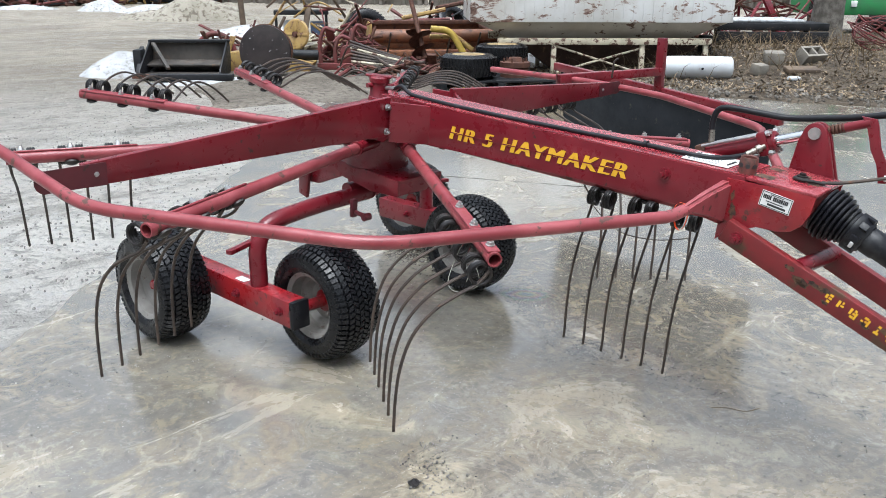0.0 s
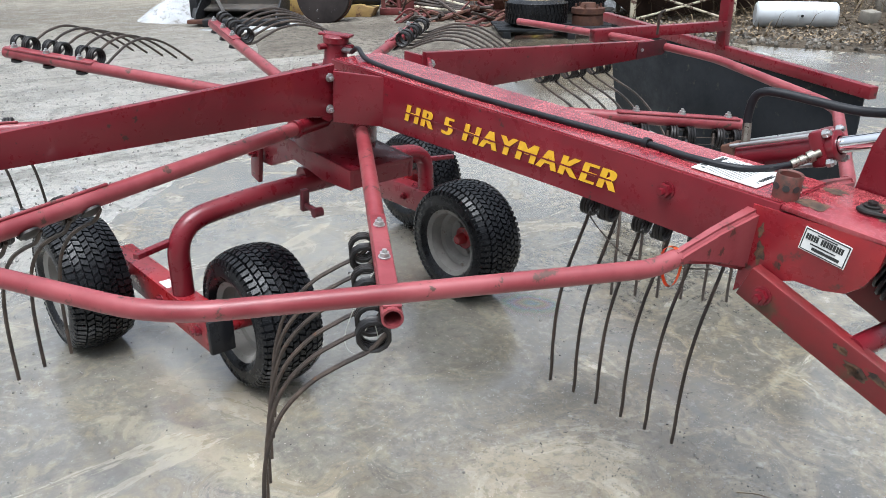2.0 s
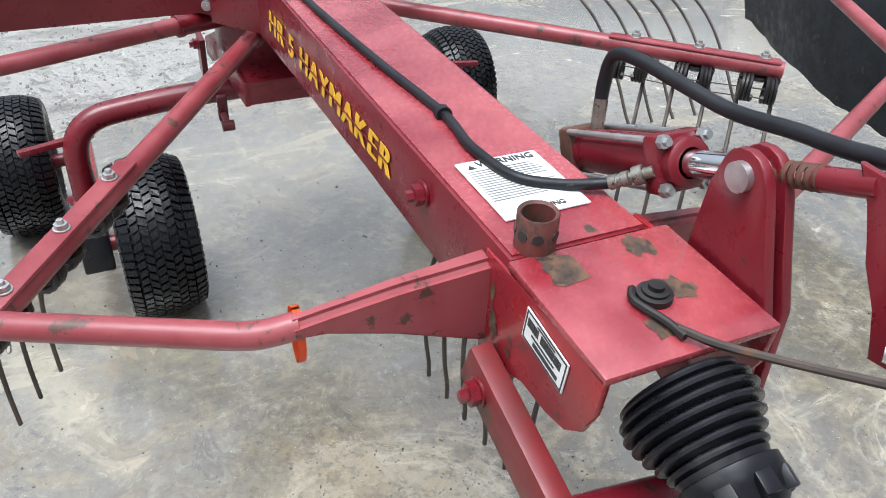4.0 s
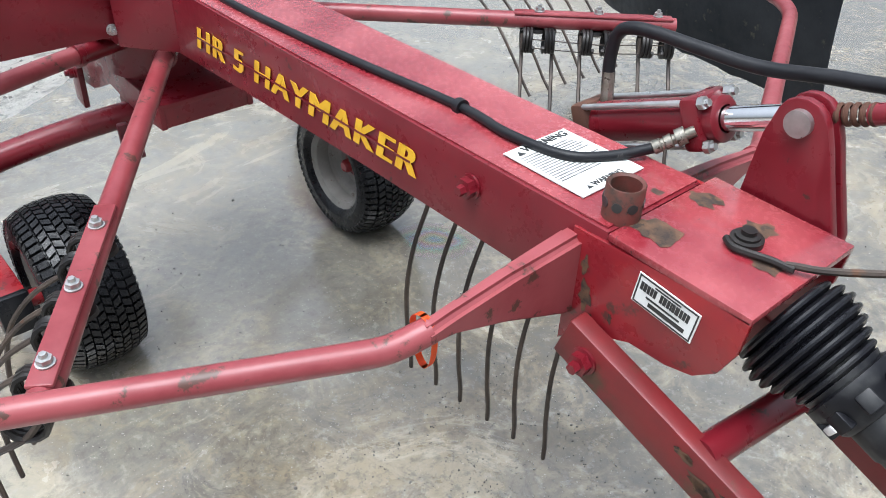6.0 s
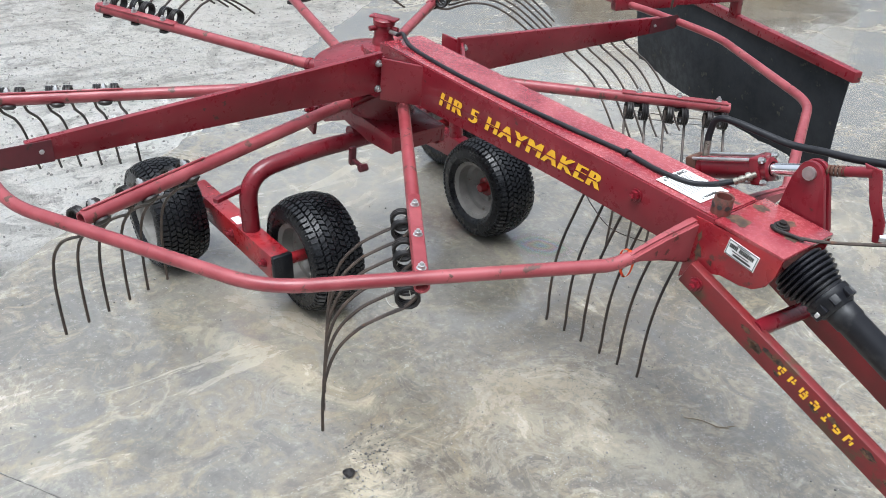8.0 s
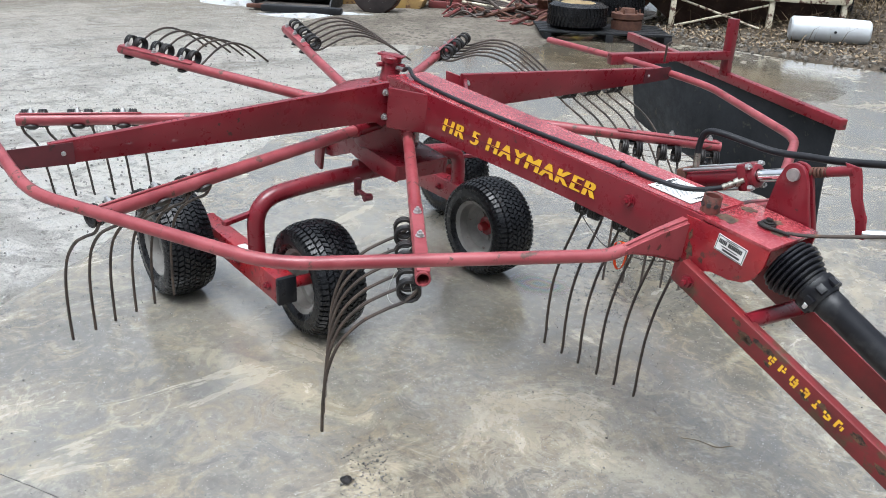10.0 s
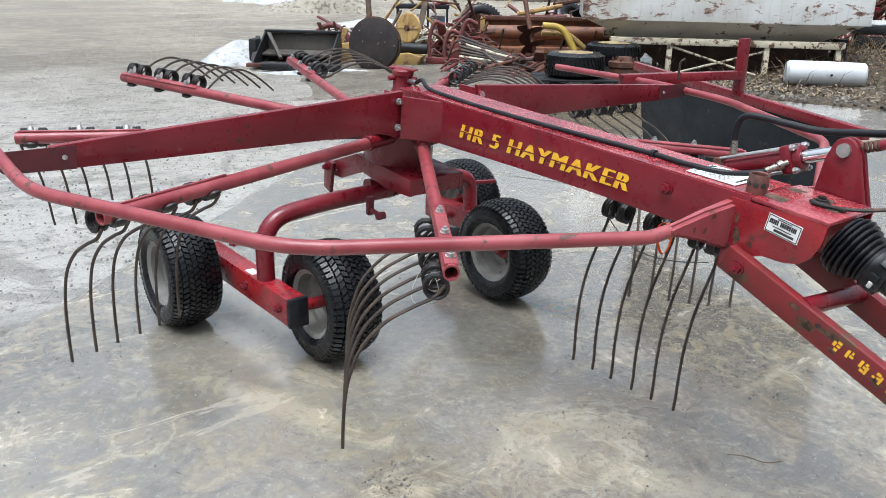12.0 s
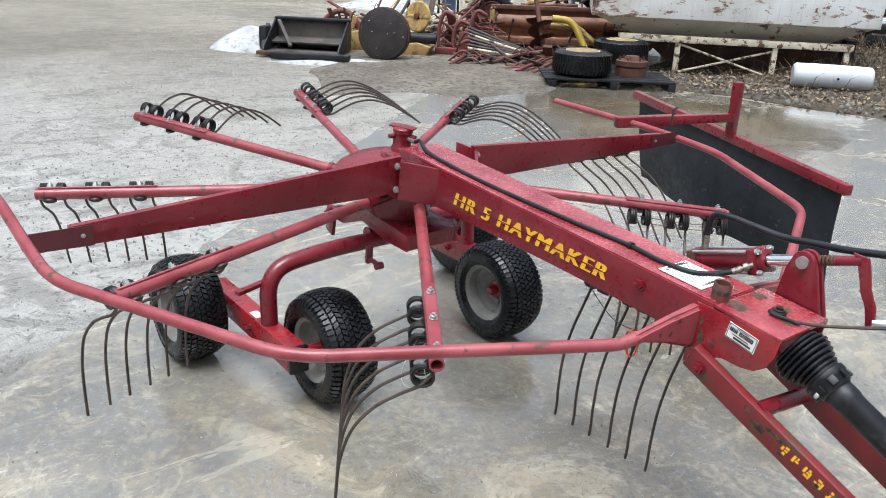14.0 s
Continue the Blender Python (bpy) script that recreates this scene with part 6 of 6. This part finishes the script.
def hopper_wagon():
    ob = yard("hopper_wagon", "old hopper wagon with peeling white paint over rust", "wagon", -4.75, 7.75, 0.0, 44.4)
    bm = bmesh.new()
    lo = [(-0.55, 0.25), (2.05, 0.25), (2.05, 1.5), (-0.55, 1.5)]
    hi = [(-1.15, -0.12), (2.55, -0.12), (2.55, 1.9), (-1.15, 1.9)]
    rings = [[bm.verts.new((x, y, z)) for x, y in pts] for pts, z in ((lo, 0.51), (hi, 0.78))]
    for k in range(4):
        bm.faces.new((rings[0][k], rings[0][(k + 1) % 4], rings[1][(k + 1) % 4], rings[1][k]))
    bm.faces.new(rings[0])
    part("hopper", bm, surface("grimy_hopper_paint", (0.56, 0.53, 0.47), (0.43, 0.4, 0.34), (0.5, 0.7), 2, spots=(0.12, 0.07, 0.05), spot_scale=5, spot_at=(0.6, 0.64), bump=0.2), ob, "dirty sloping hopper bottom", 0)
    part("box_side", box((-1.15, -0.14, 0.76), (2.55, -0.09, 2.1), I4, 0.01), WAGON, ob, "white side panel with rust blotches")
    part("box_side", box((-1.15, 1.86, 0.76), (2.55, 1.9, 2.1), I4, 0.01), WAGON, ob)
    part("box_end", box((-1.17, -0.12, 0.76), (-1.13, 1.9, 2.1), I4, 0.01), WAGON, ob)
    part("box_end", box((2.53, -0.12, 0.76), (2.57, 1.9, 2.1), I4, 0.01), WAGON, ob)
    for k in range(27):
        part("rib", box((-1.12 + k * 0.14, -0.147, 0.79), (-1.10 + k * 0.14, -0.139, 2.08), I4, 0.003), WAGON, ob)
    part("sill", box((-0.78, -0.1, 0.45), (2.3, 0.0, 0.54), I4, 0.006), CREAM, ob, "cream painted steel sill with rust spots")
    part("sill", box((-0.78, 1.5, 0.43), (2.3, 1.6, 0.54), I4, 0.006), CREAM, ob)
    for x in (0.0, 1.28, 2.2):
        for y in (-0.08, 1.52):
            part("leg", box((x, y, -0.02), (x + 0.07, y + 0.07, 0.46), I4, 0.004), CREAM, ob)
    for y in (-0.05,):
        for a, b in (((0.06, 0.43), (1.3, 0.05)), ((1.3, 0.4), (0.06, 0.05))):
            part("cross_brace", sweep([(a[0], y, a[1]), (b[0], y + 0.02, b[1])], 0.016, 8), CREAM, ob)
    part("chute", prism([(-0.5, 0.5), (2.3, 0.5), (1.9, 0.05), (0.1, 0.05)], 0.35, 1.3), surface("dark_rusted_plate", (0.035, 0.02, 0.015), (0.06, 0.035, 0.025), (0.6, 0.9), 5, spots=(0.12, 0.075, 0.045), spot_scale=12, spot_at=(0.6, 0.66), bump=0.4, spec=0.2), ob, "dark rusty discharge chute")
    part("rear_post", box((2.3, 0.3, -0.02), (2.45, 0.5, 0.56), I4, 0.01), DARKSTEEL, ob)
    part("axle_beam", box((-0.6, 0.9, 0.25), (2.4, 1.05, 0.4), I4, 0.01), RUST, ob)


hopper_wagon()


def plastic_barrel():
    ob = yard("plastic_barrel", "white plastic barrel lying on gravel", "barrel", -2.87, 8.53, 0.2, 38)
    M = Matrix.Rotation(radians(90), 4, "Y")
    part("shell", lathe([(0, -0.47), (0.125, -0.47), (0.15, -0.445), (0.155, -0.2), (0.155, 0.2), (0.15, 0.445), (0.125, 0.47), (0, 0.47)], 40, M), POLY, ob)
    part("bung", lathe([(0, 0), (0.016, 0), (0.016, 0.012), (0, 0.012)], 12, Matrix.Translation((0.05, -0.155, 0.0)) @ Matrix.Rotation(radians(90), 4, "X")), PLASTIC, ob)


plastic_barrel()


def bank_things():
    ob = yard("concrete_block", "grey hollow concrete block on dry weeds", "block", -1.91, 9.93, 0.26, 70)
    bm = bmesh.new()
    for lo, hi in (((-0.2, -0.1, 0), (0.2, -0.065, 0.19)), ((-0.2, 0.065, 0), (0.2, 0.1, 0.19)), ((-0.2, -0.065, 0), (-0.165, 0.065, 0.19)), ((0.165, -0.065, 0), (0.2, 0.065, 0.19)), ((-0.02, -0.065, 0), (0.02, 0.065, 0.19))):
        add_box(bm, lo, hi, Matrix.Rotation(radians(38), 4, "X"), 0.003)
    part("shell", bm, BLOCK, ob)
    for x, y, z, a, s, mt, name, label in ((-2.26, 9.63, 0.23, 30, (0.13, 0.1, 0.17), BLOCK, "stone_block", "squarish grey stone among dry weeds"), (-2.22, 9.06, 0.12, 75, (0.1, 0.08, 0.15), BLOCK, "stone_block", "tilted grey stone among dry weeds"), (-1.77, 9.4, 0.16, 40, (0.22, 0.11, 0.07), WOOD, "timber_offcut", "short weathered timber offcut on the bank"), (-1.72, 9.02, 0.09, 60, (0.09, 0.05, 0.05), POLY, "stone_block", "small pale stone on leaf litter")):
        ob = yard(name, label, "block", x, y, z - 0.01, a)
        part("body", box((-s[0], -s[1], 0), (s[0], s[1], s[2]), Matrix.Rotation(radians(8), 4, "X"), 0.02), mt, ob)
    ob = yard("flat_trailer", "low black flat trailer with snow on its deck", "trailer", -3.45, 12.1, 0.27, 38)
    part("deck", box((-0.85, -0.4, 0.28), (0.95, 1.0, 0.4), I4, 0.01), DARKSTEEL, ob)
    part("snow_cover", box((-0.7, -0.3, 0.4), (0.6, 0.9, 0.45), I4, 0.025), SNOW, ob, "old snow lying on the deck")
    part("skirt", box((-0.85, -0.42, 0.02), (0.95, -0.36, 0.26), I4, 0.01), DARKSTEEL, ob)
    for x in (-0.7, 0.8):
        part("support", box((x - 0.05, 0.2, -0.05), (x + 0.05, 0.3, 0.29), I4, 0.01), DARKSTEEL, ob)
    ob = yard("tree_trunk", "thick grey tree trunk with rough bark", "tree", -3.15, 14.3, 0.25)
    bm = bmesh.new()
    rings = []
    for k in range(14):
        z = k * 0.3 - 0.1
        rings.append([bm.verts.new(((0.3 - 0.012 * k) * (1 + 0.14 * noise.noise(Vector((math.cos(a) * 4, math.sin(a) * 4, z * 0.5)))) * math.cos(a) * (1.3 if k == 0 else 1), (0.3 - 0.012 * k) * (1 + 0.14 * noise.noise(Vector((math.cos(a) * 4, math.sin(a) * 4, z * 0.5)))) * math.sin(a), z)) for a in [2 * math.pi * i / 26 for i in range(26)]])
    for a, b in zip(rings, rings[1:]):
        for i in range(26):
            bm.faces.new((a[i], a[(i + 1) % 26], b[(i + 1) % 26], b[i]))
    part("trunk", bm, surface("grey_bark", (0.07, 0.062, 0.05), (0.15, 0.135, 0.115), (0.8, 0.95), 9, spots=(0.08, 0.07, 0.055), bump=0.9, depth=0.02), ob)
    for a, d in ((0.4, 1.5), (2.6, 1.2), (4.4, 1.4)):
        part("limb", sweep([(0.1 * math.cos(a), 0.1 * math.sin(a), 2.6), (0.5 * d * math.cos(a), 0.5 * d * math.sin(a), 3.6), (d * math.cos(a), d * math.sin(a), 5.2)], [0.11, 0.08, 0.03], 10), WOOD, ob)
    ob = yard("green_machine", "green farm machine with a dark windowed cab", "farm machine", -3.3, 17.0, 0.22)
    part("cab", box((-0.62, 0, 0.75), (0.62, 1.2, 2.2), I4, 0.05), GREEN, ob)
    part("windscreen", box((-0.42, -0.02, 1.0), (0.42, 0.02, 2.0), I4, 0.01), PLASTIC, ob, "dark glazed opening")
    part("base", box((-0.75, -0.3, 0.45), (0.75, 1.6, 0.8), I4, 0.04), GREEN, ob)
    part("hitch_bar", box((-0.3, -0.6, 0.3), (0.3, -0.2, 0.42), I4, 0.01), DARKSTEEL, ob)
    for x in (-0.85, 0.65):
        part("wheel", lathe([(0, -0.12), (0.4, -0.12), (0.46, -0.07), (0.46, 0.07), (0.4, 0.12), (0, 0.12)], 30, Matrix.Translation((x + 0.1, 0.3, 0.46)) @ Matrix.Rotation(radians(90), 4, "Y")), RUBBER, ob)
    for x in (-0.5, 0.5):
        part("lamp", box((x - 0.06, -0.34, 0.62), (x + 0.06, -0.29, 0.74), I4, 0.01), PAPER, ob)
    rnd = random.Random(8)
    ob = yard("wire_coil", "tangled coil of red wire lying in weeds", "wire coil", -1.57, 11.61, 0.33)
    for k in range(9):
        r, a0, tl = rnd.uniform(0.25, 0.42), rnd.random() * 6, rnd.uniform(-0.5, 0.5)
        part("loop", sweep([(r * math.cos(a0 + a), 0.6 * r * math.sin(a0 + a), 0.2 + 0.18 * math.sin(a + tl) + 0.02 * k) for a in [i * 0.3 for i in range(19)]], 0.012, 6), OLDRED, ob)


bank_things()


def parked_trucks():
    for x, y, mt, label in ((-46, 8.5, DARKSTEEL, "dark parked pickup far across the yard"), (-47, 16.5, BLUE, "faded blue old truck far across the yard"), (-48, 13.2, OLDYELLOW, "tan old truck far across the yard")):
        ob = yard("parked_truck", label, "truck", x, y, 0.0, 70, "parked trucks")
        part("body", box((-2.2, -0.9, 0.45), (2.2, 0.9, 1.1), I4, 0.08), mt, ob)
        part("cab", box((-0.6, -0.8, 1.05), (1.2, 0.8, 1.8), I4, 0.12), mt, ob)
        part("window", box((-0.4, -0.83, 1.25), (1.0, -0.78, 1.65), I4, 0.02), PLASTIC, ob)
        for wx in (-1.5, 1.4):
            for wy in (-0.8, 0.8):
                part("wheel", lathe([(0, -0.12), (0.34, -0.12), (0.4, -0.06), (0.4, 0.06), (0.34, 0.12), (0, 0.12)], 24, Matrix.Translation((wx, wy, 0.4)) @ Matrix.Rotation(radians(90), 4, "X")), RUBBER, ob)


parked_trucks()


def weeds():
    rnd = random.Random(12)
    verts, faces = [], []
    for _ in range(3200):
        t, off = rnd.uniform(0.0, 8.5), rnd.uniform(0.9, 6.0)
        x, y = -4.4 + 0.963 * t - 0.269 * off, 6.6 + 0.269 * t + 0.963 * off
        if off < 1.8 and rnd.random() < 0.7:
            continue
        z, h, a = far_bank(x, y), rnd.uniform(0.08, 0.42), rnd.random() * 6.28
        lean, w = Vector((rnd.gauss(0, 0.45), rnd.gauss(0, 0.45), 0)) * h * 2, rnd.uniform(0.003, 0.008)
        d = Vector((math.cos(a), math.sin(a), 0)) * w
        p = Vector((x, y, z))
        q = p + lean * 0.4 + Vector((0, 0, h * 0.6))
        r = p + lean + Vector((0, 0, h * 0.85))
        n = len(verts)
        verts += [p - d, p + d, q + d * 0.7, q - d * 0.7, r]
        faces += [(n, n + 1, n + 2, n + 3), (n + 3, n + 2, n + 4)]
    me = bpy.data.meshes.new("dry_weeds")
    me.from_pydata([v[:] for v in verts], [], faces)
    me.materials.append(STRAW)
    tagged(new("dry_weeds", me), "dry brown weeds and leaf litter on the bank", "weeds", kind="stuff")
    verts, faces = [], []
    for _ in range(2600):
        k = rnd.random()
        x, y = -58 + 70 * k + rnd.uniform(-2, 2), 20 + 36 * k + rnd.uniform(-2, 4)
        h, w = rnd.uniform(2.0, 6.5), rnd.uniform(0.03, 0.14)
        d = Vector((0.5, 0.86, 0)) * w
        p, r = Vector((x, y, 0)), Vector((x + rnd.gauss(0, 0.4), y + rnd.gauss(0, 0.4), h))
        n = len(verts)
        verts += [p - d, p + d, r + d * 0.3, r - d * 0.3]
        faces.append((n, n + 1, n + 2, n + 3))
    me = bpy.data.meshes.new("far_brush")
    me.from_pydata([v[:] for v in verts], [], faces)
    me.materials.append(surface("bare_brush", (0.1, 0.085, 0.07), (0.2, 0.18, 0.155), (0.8, 0.95), 0.8, bump=0.0))
    tagged(new("far_brush", me), "far belt of bare grey saplings behind the yard", "brush", kind="stuff")


weeds()


def leaf_litter():
    rnd = random.Random(21)
    verts, faces = [], []
    for _ in range(15000):
        t, off = rnd.uniform(-0.5, 8.5), rnd.uniform(0.35, 5.5)
        x, y = -4.4 + 0.963 * t - 0.269 * off, 6.6 + 0.269 * t + 0.963 * off
        s = rnd.uniform(0.012, 0.04)
        m = Matrix.Translation((x, y, far_bank(x, y) + rnd.uniform(0.03, 0.065))) @ Euler((rnd.gauss(0, 0.5), rnd.gauss(0, 0.5), rnd.random() * 6.3)).to_matrix().to_4x4()
        n = len(verts)
        verts += [(m @ Vector(p))[:] for p in ((-s, 0, 0), (0, -s * 0.45, s * 0.2), (s, 0, 0), (0, s * 0.45, s * 0.2))]
        faces.append((n, n + 1, n + 2, n + 3))
    me = bpy.data.meshes.new("leaf_litter")
    me.from_pydata(verts, [], faces)
    m, t, b = shader("dead_leaves")
    isle = t.nodes.new("ShaderNodeNewGeometry")
    t.links.new(ramp(t, isle.outputs["Random Per Island"], 0.0, 1.0, (0.035, 0.022, 0.012), (0.3, 0.225, 0.14)), b.inputs["Base Color"])
    b.inputs["Roughness"].default_value = 0.7
    me.materials.append(m)
    tagged(new("leaf_litter", me), "brown dead leaves and straw on the bank", "leaf litter", kind="stuff")


leaf_litter()
